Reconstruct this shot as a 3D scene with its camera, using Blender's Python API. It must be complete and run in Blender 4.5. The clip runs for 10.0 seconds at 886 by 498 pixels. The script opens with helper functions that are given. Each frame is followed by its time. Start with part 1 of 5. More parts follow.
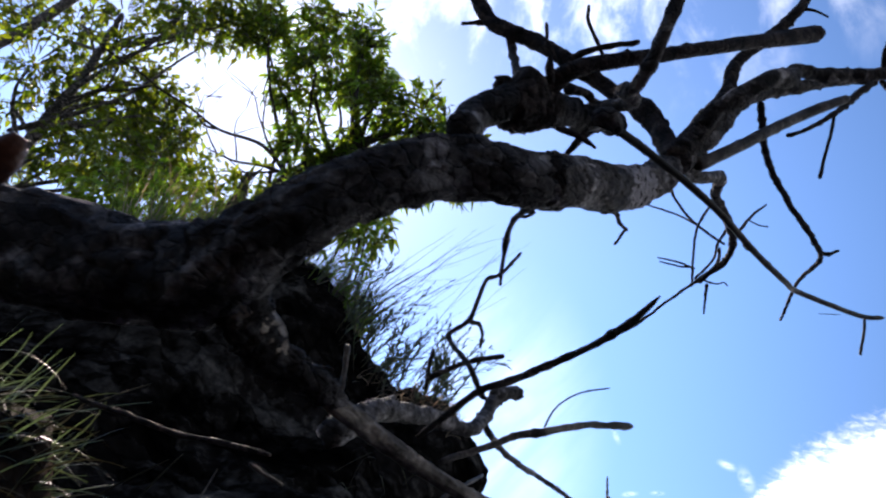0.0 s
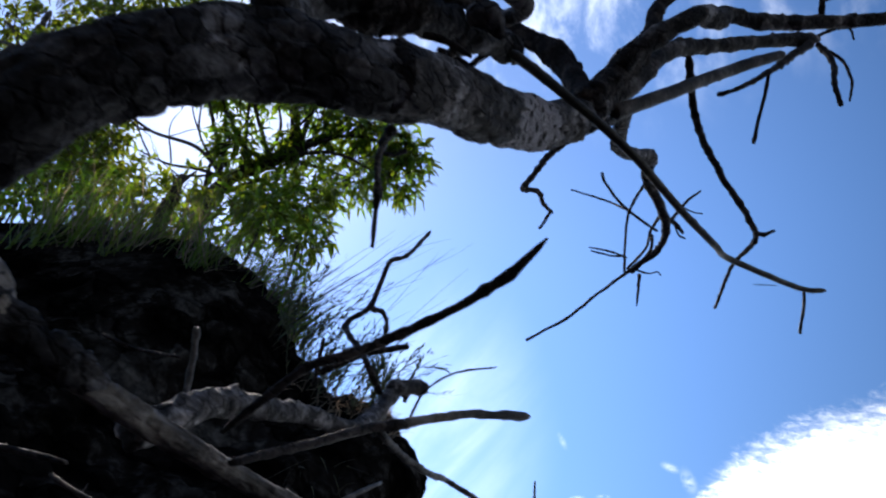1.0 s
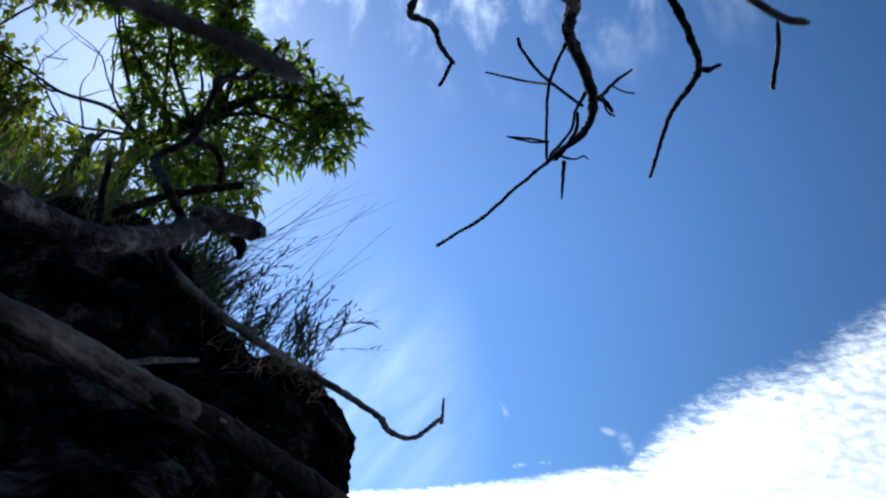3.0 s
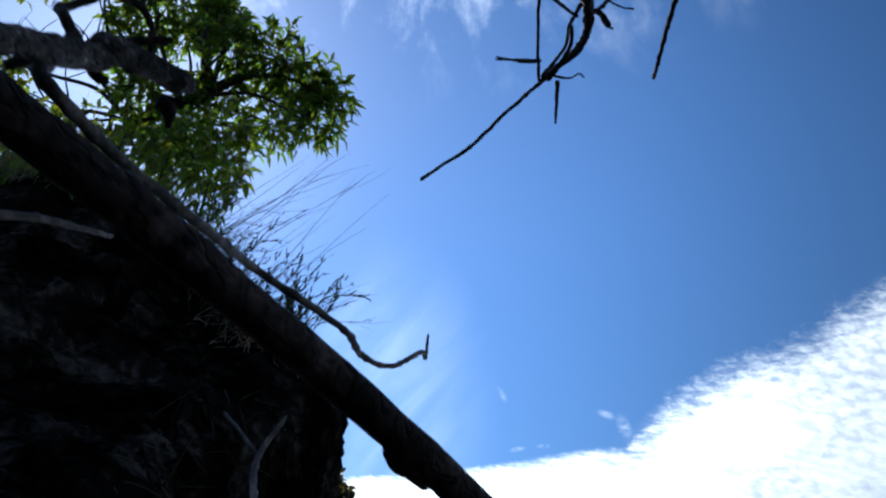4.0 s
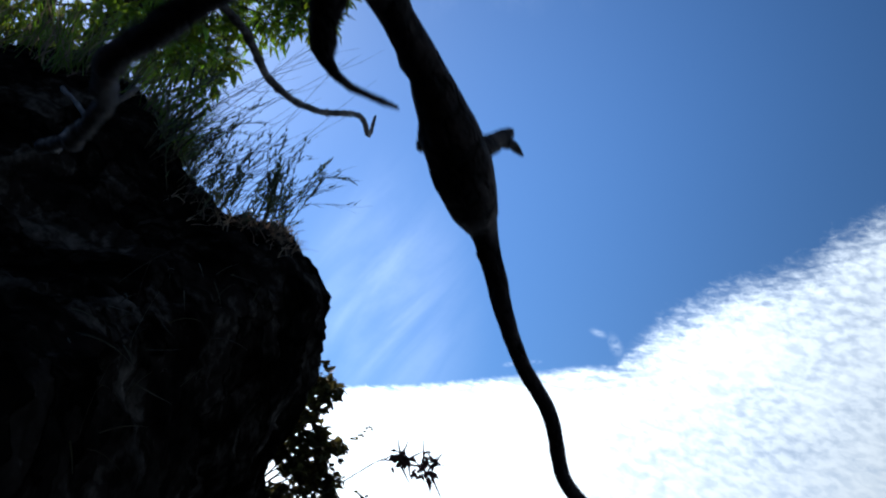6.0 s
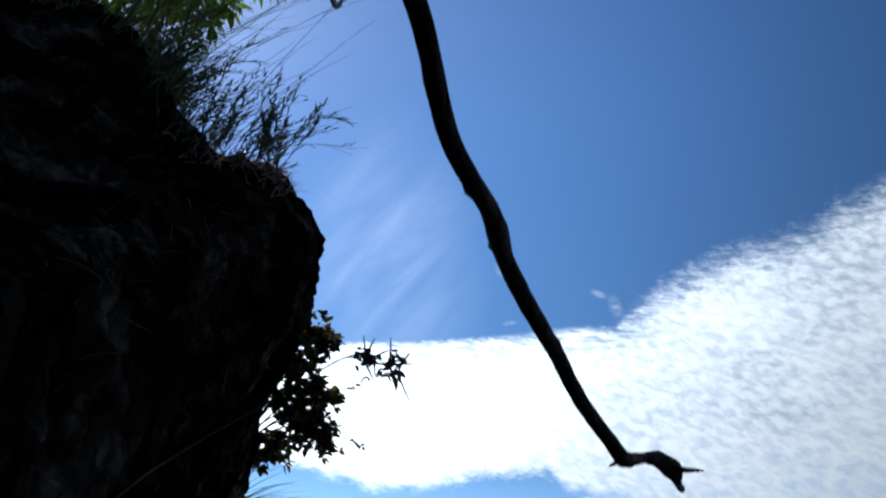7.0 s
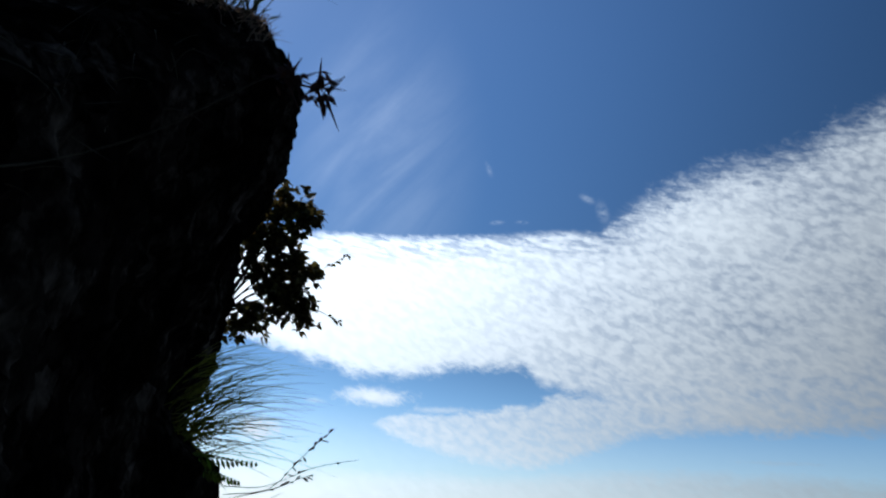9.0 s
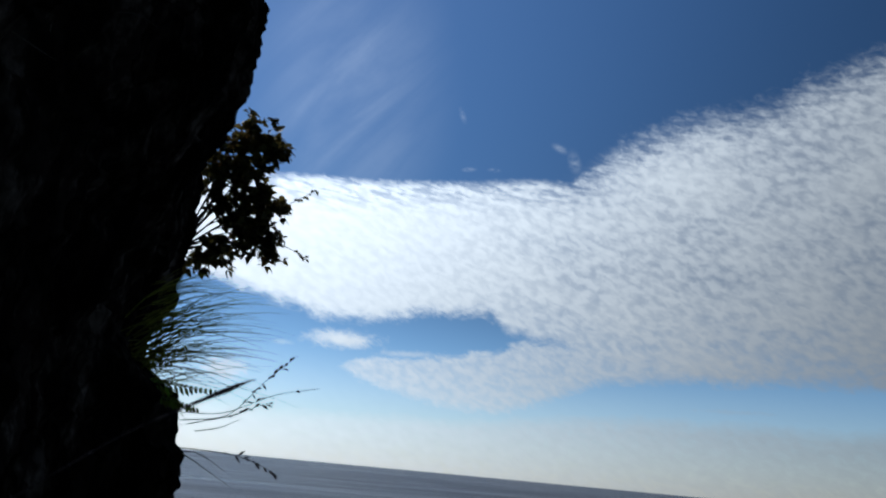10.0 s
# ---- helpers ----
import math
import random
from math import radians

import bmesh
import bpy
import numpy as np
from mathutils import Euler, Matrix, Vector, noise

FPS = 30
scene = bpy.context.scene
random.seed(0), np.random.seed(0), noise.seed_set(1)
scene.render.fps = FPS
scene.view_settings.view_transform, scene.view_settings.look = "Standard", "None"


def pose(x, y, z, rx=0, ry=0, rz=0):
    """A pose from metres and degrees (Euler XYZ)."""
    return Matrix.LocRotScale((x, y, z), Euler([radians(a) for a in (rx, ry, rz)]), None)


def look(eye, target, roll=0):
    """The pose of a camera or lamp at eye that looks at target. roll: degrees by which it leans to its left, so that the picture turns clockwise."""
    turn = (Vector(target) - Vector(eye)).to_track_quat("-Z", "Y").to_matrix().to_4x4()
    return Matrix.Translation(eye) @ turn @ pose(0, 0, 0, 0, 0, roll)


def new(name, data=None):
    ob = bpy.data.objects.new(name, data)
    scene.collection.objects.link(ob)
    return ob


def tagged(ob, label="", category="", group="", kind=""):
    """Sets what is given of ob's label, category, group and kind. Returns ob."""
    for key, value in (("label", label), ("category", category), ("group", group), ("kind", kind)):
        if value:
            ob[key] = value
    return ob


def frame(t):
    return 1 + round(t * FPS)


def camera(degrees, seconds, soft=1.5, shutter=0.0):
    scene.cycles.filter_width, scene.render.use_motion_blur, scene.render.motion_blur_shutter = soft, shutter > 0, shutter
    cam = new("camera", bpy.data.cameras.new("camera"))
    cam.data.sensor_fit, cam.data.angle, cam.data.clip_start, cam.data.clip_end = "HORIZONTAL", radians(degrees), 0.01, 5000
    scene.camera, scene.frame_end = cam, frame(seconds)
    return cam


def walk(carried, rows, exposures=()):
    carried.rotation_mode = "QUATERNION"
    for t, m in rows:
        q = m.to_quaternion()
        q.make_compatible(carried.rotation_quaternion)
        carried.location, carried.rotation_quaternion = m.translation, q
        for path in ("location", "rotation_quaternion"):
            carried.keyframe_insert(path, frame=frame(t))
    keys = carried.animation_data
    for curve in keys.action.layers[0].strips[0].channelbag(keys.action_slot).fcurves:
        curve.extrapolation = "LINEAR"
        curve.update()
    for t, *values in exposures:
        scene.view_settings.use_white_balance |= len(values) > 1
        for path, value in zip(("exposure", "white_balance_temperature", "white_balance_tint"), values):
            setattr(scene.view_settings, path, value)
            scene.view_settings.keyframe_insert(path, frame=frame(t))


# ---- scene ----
cam = camera(59.72, 10.0, soft=2.2, shutter=0.35)
PATH = [
    (0, 0.0000, 0.0000, 0.0000, 128.762, -6.518, 0.001),
    (0.5, 0.0395, 0.0774, 0.0394, 129.437, -5.197, -1.211),
    (1, 0.0734, 0.1563, 0.0703, 129.595, -3.813, -2.872),
    (1.5, 0.1097, 0.2403, 0.0908, 129.169, -2.735, -4.183),
    (2, 0.1472, 0.3320, 0.1090, 128.752, -1.712, -5.125),
    (2.5, 0.1741, 0.4247, 0.1171, 128.088, -0.770, -5.527),
    (4, 0.2348, 0.6989, 0.1116, 126.737, 0.816, -5.308),
    (4.5, 0.2662, 0.7882, 0.0931, 124.902, 0.666, -5.615),
    (5, 0.2927, 0.8586, 0.0750, 123.370, 0.470, -5.882),
    (5.5, 0.3150, 0.9152, 0.0547, 121.915, 0.072, -6.168),
    (7, 0.3958, 1.0883, -0.0089, 117.456, -1.417, -6.646),
    (7.5, 0.4229, 1.1440, -0.0350, 115.627, -1.823, -7.153),
    (8, 0.4456, 1.1987, -0.0591, 114.201, -2.447, -7.409),
    (8.5, 0.4668, 1.2555, -0.0885, 112.035, -3.358, -7.808),
    (9, 0.4878, 1.3141, -0.1206, 109.850, -4.233, -8.794),
    (9.5, 0.5109, 1.3735, -0.1527, 108.197, -4.802, -10.179),
    (10, 0.5372, 1.4328, -0.1836, 106.051, -5.147, -11.404),
]
EXPOSURES = [(0, 1.52, 7050, 20), (1, 1.16, 6600, 16), (2, 0.8, 6250, 12), (3, 0.62, 6000, 10), (4.5, 0.54, 5830, 10), (5.5, 0.48, 5870, 10), (7, 0.05, 5850, 10), (8.5, -0.34, 5900, 10), (9.5, -0.62, 5880, 10), (10, -0.72, 5880, 10)]
walk(cam, [(t, pose(x, y, z, a, b, c)) for t, x, y, z, a, b, c in PATH], EXPOSURES)

# ---------------------------------------------------------------- world and sun
SUN_AZ, SUN_EL = radians(-25.0), radians(46.0)
world = bpy.data.worlds.new("sky")
scene.world = world
world.use_nodes = True
wt = world.node_tree
wt.nodes.clear()


def nd(tree, kind, **kw):
    n = tree.nodes.new(kind)
    for k, v in kw.items():
        if k == "loc":
            continue
        n.inputs[k].default_value = v
    return n


def mth(tree, op, a, b=None, c=None, clamp=False):
    n = tree.nodes.new("ShaderNodeMath")
    n.operation, n.use_clamp = op, clamp
    for i, v in enumerate((a, b, c)):
        if v is None:
            continue
        if isinstance(v, (int, float)):
            n.inputs[i].default_value = v
        else:
            tree.links.new(v, n.inputs[i])
    return n.outputs[0]


def smooth(tree, v, lo, hi):
    n = tree.nodes.new("ShaderNodeMapRange")
    n.interpolation_type = "SMOOTHSTEP"
    n.inputs["From Min"].default_value, n.inputs["From Max"].default_value = lo, hi
    tree.links.new(v, n.inputs["Value"])
    return n.outputs["Result"]


def build_sky():
    L = wt.links.new
    out = wt.nodes.new("ShaderNodeOutputWorld")
    sky = wt.nodes.new("ShaderNodeTexSky")
    sky.sky_type, sky.sun_disc = "NISHITA", False
    sky.sun_elevation, sky.sun_rotation = SUN_EL, SUN_AZ
    sky.air_density, sky.dust_density, sky.ozone_density, sky.altitude = 1.0, 0.12, 5.0, 0
    tc = wt.nodes.new("ShaderNodeTexCoord")
    sep = wt.nodes.new("ShaderNodeSeparateXYZ")
    L(tc.outputs["Generated"], sep.inputs[0])
    x, y, z = sep.outputs
    M = lambda op, a, b=None, c=None, clamp=False: mth(wt, op, a, b, c, clamp)
    az = M("MULTIPLY", M("ARCTAN2", x, y), 57.2958)
    el = M("MULTIPLY", M("ARCSINE", z), 57.2958)
    # cloud sheet seen from below: the direction laid on a flat layer
    zz = M("MAXIMUM", z, 0.02)
    px, py = M("DIVIDE", x, zz), M("DIVIDE", y, zz)
    comb = wt.nodes.new("ShaderNodeCombineXYZ")
    L(px, comb.inputs[0]), L(py, comb.inputs[1])
    ang = wt.nodes.new("ShaderNodeCombineXYZ")
    L(az, ang.inputs[0]), L(el, ang.inputs[1])

    def noise_tex(vec, scale, detail=6, rough=0.6, sx=1.0, sy=1.0, off=0.0, rot=0.0, dist=0.0):
        mp = wt.nodes.new("ShaderNodeMapping")
        mp.inputs["Scale"].default_value = (sx, sy, 1)
        mp.inputs["Location"].default_value = (off, off * 0.7, 0)
        mp.inputs["Rotation"].default_value = (0, 0, rot)
        L(vec, mp.inputs["Vector"])
        n = wt.nodes.new("ShaderNodeTexNoise")
        n.inputs["Scale"].default_value, n.inputs["Detail"].default_value, n.inputs["Roughness"].default_value = scale, detail, rough
        n.inputs["Distortion"].default_value = dist
        L(mp.outputs[0], n.inputs["Vector"])
        return n.outputs["Fac"]

    A = ang.outputs[0]

    def plin(v, pts):
        """A line through the points (azimuth, elevation)."""
        out = pts[0][1]
        for (x0, y0), (x1, y1) in zip(pts, pts[1:]):
            step = M("MINIMUM", M("MAXIMUM", M("SUBTRACT", v, x0), 0.0), x1 - x0)
            out = M("ADD", out, M("MULTIPLY", step, (y1 - y0) / (x1 - x0)))
        return out

    def slant(deg, along, across):
        """Sky angles turned so that noise is drawn out along one slope."""
        ca, sa = math.cos(radians(deg)), math.sin(radians(deg))
        u = M("ADD", M("MULTIPLY", az, ca), M("MULTIPLY", el, sa))
        v = M("SUBTRACT", M("MULTIPLY", el, ca), M("MULTIPLY", az, sa))
        k = wt.nodes.new("ShaderNodeCombineXYZ")
        L(M("MULTIPLY", u, along), k.inputs[0]), L(M("MULTIPLY", v, across), k.inputs[1])
        return k.outputs[0]

    def jitter(n, amt):
        return M("MULTIPLY", M("SUBTRACT", n, 0.5), amt)

    def blob(a0, e0, wide, high, lean=0.0, rag=1.5, soft=0.95):
        """A small ragged cloud round one direction of the sky."""
        da, de = M("SUBTRACT", az, a0), M("SUBTRACT", el, e0)
        de = M("SUBTRACT", de, M("MULTIPLY", da, lean))
        r = M("SQRT", M("ADD", M("POWER", M("DIVIDE", da, wide), 2.0), M("POWER", M("DIVIDE", de, high), 2.0)))
        return M("SUBTRACT", 1.0, smooth(wt, M("ADD", r, jitter(frill, rag)), 1.0 - soft, 1.0))

    P = comb.outputs[0]
    big = noise_tex(A, 0.16, 7, 0.62)
    fine = noise_tex(A, 0.9, 6, 0.66, sx=0.6, sy=1.4, off=3, dist=0.4)
    frill = noise_tex(slant(-18.0, 0.8, 1.5), 1.3, 6, 0.7, off=13, dist=0.7)
    # upper edge of the great bank: level at first, then rising in tufts
    top = plin(az, [(-10.0, 19.4), (-1.1, 20.4), (3.0, 20.6), (12.4, 21.3), (16.6, 21.7), (19.5, 21.5), (21.6, 23.0), (23.3, 24.2), (27.5, 25.8), (31.2, 26.2), (35.6, 26.9), (36.8, 27.7), (42.0, 28.9), (60.0, 33.0)])
    tufts = smooth(wt, az, 18.0, 24.0)
    top = M("ADD", top, M("MULTIPLY", jitter(frill, 1.0), M("ADD", 0.7, M("MULTIPLY", tufts, 2.6))))
    top = M("ADD", top, M("MULTIPLY", jitter(big, 1.8), tufts))
    low = plin(az, [(-12.0, 12.8), (-6.6, 11.9), (-4.5, 11.4), (-0.7, 10.7), (1.0, 10.2), (4.4, 10.1), (6.9, 10.6), (9.4, 11.2), (14.0, 11.4), (15.6, 10.2), (19.6, 9.5), (21.3, 8.5), (23.7, 8.0), (27.6, 7.6), (31.4, 7.3), (35.0, 7.7), (40.5, 7.3), (60.0, 8.0)])
    low = M("ADD", M("ADD", low, jitter(fine, 1.6)), jitter(frill, 1.4))
    inside = M("SUBTRACT", top, el)
    rim = M("ADD", M("MULTIPLY", smooth(wt, inside, -0.1, 0.7), M("SUBTRACT", 1.0, tufts)), M("MULTIPLY", smooth(wt, inside, -0.9, 2.4), tufts))
    bank = M("MULTIPLY", rim, smooth(wt, M("SUBTRACT", el, low), -0.5, 0.8))
    # the bank's small ripples lie on the cloud layer itself
    ripple = noise_tex(slant(-24.0, 0.62, 1.1), 1.75, 4, 0.5, off=9, dist=0.3)
    lane = noise_tex(slant(-8.0, 0.5, 2.3), 1.15, 4, 0.55, off=21, dist=0.3)
    patch = noise_tex(A, 0.13, 5, 0.6, off=53, sy=1.8)
    far_side = smooth(wt, az, 4.0, 26.0)
    edge = M("SUBTRACT", 1.0, smooth(wt, inside, 0.2, 3.2))
    dots = M("SUBTRACT", 1.0, smooth(wt, ripple, 0.30, 0.66))
    lanes = M("MULTIPLY", edge, M("SUBTRACT", 1.0, smooth(wt, lane, 0.38, 0.56)))
    thin = M("MULTIPLY", smooth(wt, patch, 0.36, 0.66), far_side)
    thin = M("MAXIMUM", thin, M("MULTIPLY", blob(21.8, 20.6, 5.0, 2.6, 0.1), 0.9))
    depth = M("ADD", M("ADD", 0.07, M("MULTIPLY", far_side, 0.10)), M("MULTIPLY", thin, 0.24))
    depth = M("ADD", depth, M("MULTIPLY", edge, 0.12))
    bank = M("MULTIPLY", bank, M("SUBTRACT", 1.0, M("MULTIPLY", depth, dots)))
    bank = M("MULTIPLY", bank, M("SUBTRACT", 1.0, M("MULTIPLY", lanes, 0.6)))
    bank = M("MULTIPLY", bank, M("SUBTRACT", 1.0, M("MULTIPLY", thin, 0.14)))
    # the streak below the gap, growing into the bank
    s_top = M("ADD", plin(az, [(2.0, 6.5), (4.7, 7.6), (9.7, 8.1), (14.6, 8.9), (17.0, 9.9), (30.0, 9.5)]), M("ADD", jitter(fine, 2.0), jitter(frill, 1.0)))
    s_low = M("ADD", plin(az, [(2.0, 6.6), (3.2, 6.3), (6.6, 5.2), (10.8, 4.4), (15.0, 4.2), (18.2, 5.2), (20.2, 6.1), (22.2, 7.0), (30.0, 7.6)]), jitter(frill, 1.6))
    streak = M("MULTIPLY", smooth(wt, M("SUBTRACT", s_top, el), -0.2, 0.6), smooth(wt, M("SUBTRACT", el, s_low), -0.5, 0.7))
    streak = M("MULTIPLY", M("MULTIPLY", streak, smooth(wt, az, 2.0, 4.5)), M("SUBTRACT", 0.86, M("MULTIPLY", dots, 0.30)))
    haze_top = M("ADD", plin(az, [(-12.0, 3.2), (-3.0, 3.3), (11.0, 3.8), (24.0, 4.9), (42.0, 4.8)]), M("ADD", jitter(big, 1.4), jitter(fine, 0.8)))
    haze = M("MULTIPLY", smooth(wt, M("SUBTRACT", haze_top, el), -0.8, 1.2), M("SUBTRACT", 0.74, M("MULTIPLY", smooth(wt, frill, 0.4, 0.7), 0.12)))
    veil = M("MULTIPLY", M("SUBTRACT", 1.0, smooth(wt, el, 4.0, 9.0)), 0.22)
    # thin high wisps, drawn out up and to the right
    w1 = noise_tex(slant(50.0, 0.13, 0.55), 0.5, 5, 0.55, off=23, dist=0.5)
    near = M("SUBTRACT", 1.0, smooth(wt, M("SQRT", M("ADD", M("POWER", M("SUBTRACT", az, 1.5), 2.0), M("MULTIPLY", M("POWER", M("SUBTRACT", el, 26.0), 2.0), 0.5))), 1.5, 9.5))
    wisp = M("MULTIPLY", M("MULTIPLY", M("ADD", 0.2, M("MULTIPLY", smooth(wt, w1, 0.25, 0.8), 0.8)), near), 0.125)
    w2 = noise_tex(A, 0.16, 6, 0.62, off=31, dist=0.25)
    high = M("MULTIPLY", M("MULTIPLY", smooth(wt, w2, 0.46, 0.80), smooth(wt, el, 46.0, 57.0)), 0.21)
    torn = smooth(wt, frill, 0.36, 0.62)
    smalls = [M("MULTIPLY", M("MULTIPLY", blob(*b[:5]), b[5]), torn if b[1] > 20 else 1.0) for b in (
        (3.1, 8.6, 3.6, 0.95, 0.02, 1.0), (-5.0, 5.6, 2.6, 1.3, 0.0, 0.8), (-1.2, 7.9, 1.2, 0.3, 0.0, 0.3), (8.0, 8.0, 3.0, 0.35, 0.05, 0.5),
        (18.5, 23.9, 0.9, 0.42, -0.35, 0.26), (19.7, 22.9, 0.8, 1.1, -0.6, 0.22), (10.5, 25.9, 0.5, 0.6, -1.0, 0.13), (11.4, 22.0, 0.8, 0.24, 0.1, 0.22), (13.4, 22.1, 0.7, 0.2, 0.0, 0.2),
        (22.0, 4.0, 6.0, 0.5, 0.02, 0.5), (31.0, 5.6, 5.0, 0.35, 0.0, 0.35))]
    cover = bank
    for c in (streak, haze, veil, wisp, high, *smalls):
        cover = M("MAXIMUM", cover, c)
    cover = M("MULTIPLY", cover, smooth(wt, el, -2.0, -1.0), clamp=True)
    # cloud light: brightest towards the sun
    sd = Vector((math.sin(SUN_AZ) * math.cos(SUN_EL), math.cos(SUN_AZ) * math.cos(SUN_EL), math.sin(SUN_EL)))
    dot = wt.nodes.new("ShaderNodeVectorMath")
    dot.operation = "DOT_PRODUCT"
    dot.inputs[1].default_value = sd
    L(tc.outputs["Generated"], dot.inputs[0])
    c = dot.outputs["Value"]
    glow = M("MULTIPLY", M("POWER", M("MAXIMUM", c, 0.0), 3.0), 1.0)
    lum = M("ADD", 0.29, M("MULTIPLY", glow, 2.9))
    lum = M("MULTIPLY", lum, M("ADD", 0.90, M("MULTIPLY", ripple, 0.20)))
    lum = M("MULTIPLY", lum, M("ADD", 1.0, M("MULTIPLY", M("SUBTRACT", 1.0, smooth(wt, el, 1.0, 8.0)), 0.32)))
    ccol = wt.nodes.new("ShaderNodeVectorMath")
    ccol.operation = "SCALE"
    ccol.inputs[0].default_value = (0.905, 0.972, 1.0)
    L(lum, ccol.inputs["Scale"])
    scol = wt.nodes.new("ShaderNodeVectorMath")
    scol.operation = "SCALE"
    L(sky.outputs[0], scol.inputs[0])
    # the clear sky deepens away from the sun
    L(M("MULTIPLY", SKY, M("ADD", M("ADD", 0.56, M("MULTIPLY", smooth(wt, c, 0.54, 0.99), 0.66)), M("MULTIPLY", M("SUBTRACT", 1.0, smooth(wt, el, 3.0, 15.0)), 0.85))), scol.inputs["Scale"])
    zenith = wt.nodes.new("ShaderNodeVectorMath")
    zenith.operation = "SCALE"
    L(scol.outputs[0], zenith.inputs[0])
    L(M("SUBTRACT", 1.0, M("MULTIPLY", smooth(wt, el, 34.0, 60.0), 0.2)), zenith.inputs["Scale"])
    sat = wt.nodes.new("ShaderNodeHueSaturation")
    sat.inputs["Saturation"].default_value = 1.13
    L(zenith.outputs[0], sat.inputs["Color"])
    mix = wt.nodes.new("ShaderNodeMix")
    mix.data_type = "RGBA"
    L(cover, mix.inputs[0]), L(sat.outputs[0], mix.inputs[6]), L(ccol.outputs[0], mix.inputs[7])
    # corona of the hidden sun
    cor = M("ADD", M("MULTIPLY", M("POWER", M("MAXIMUM", c, 0.0), 60.0), 0.16), M("MULTIPLY", M("POWER", M("MAXIMUM", c, 0.0), 9.0), 0.05))
    add = wt.nodes.new("ShaderNodeVectorMath")
    add.operation = "ADD"
    L(mix.outputs[2], add.inputs[0]), L(cor, add.inputs[1])
    bg = wt.nodes.new("ShaderNodeBackground")
    bg.inputs["Strength"].default_value = 1.0
    L(add.outputs[0], bg.inputs["Color"]), L(bg.outputs[0], out.inputs["Surface"])


SKY = 0.097
build_sky()
sun = new("sun", bpy.data.lights.new("sun", "SUN"))
sun.data.energy, sun.data.angle, sun.data.color = 5.0, radians(0.5), (1.0, 0.93, 0.82)
sun_way = Vector((math.sin(SUN_AZ) * math.cos(SUN_EL), math.cos(SUN_AZ) * math.cos(SUN_EL), math.sin(SUN_EL)))
sun.matrix_world = look(sun_way * 40, (0, 0, 0))


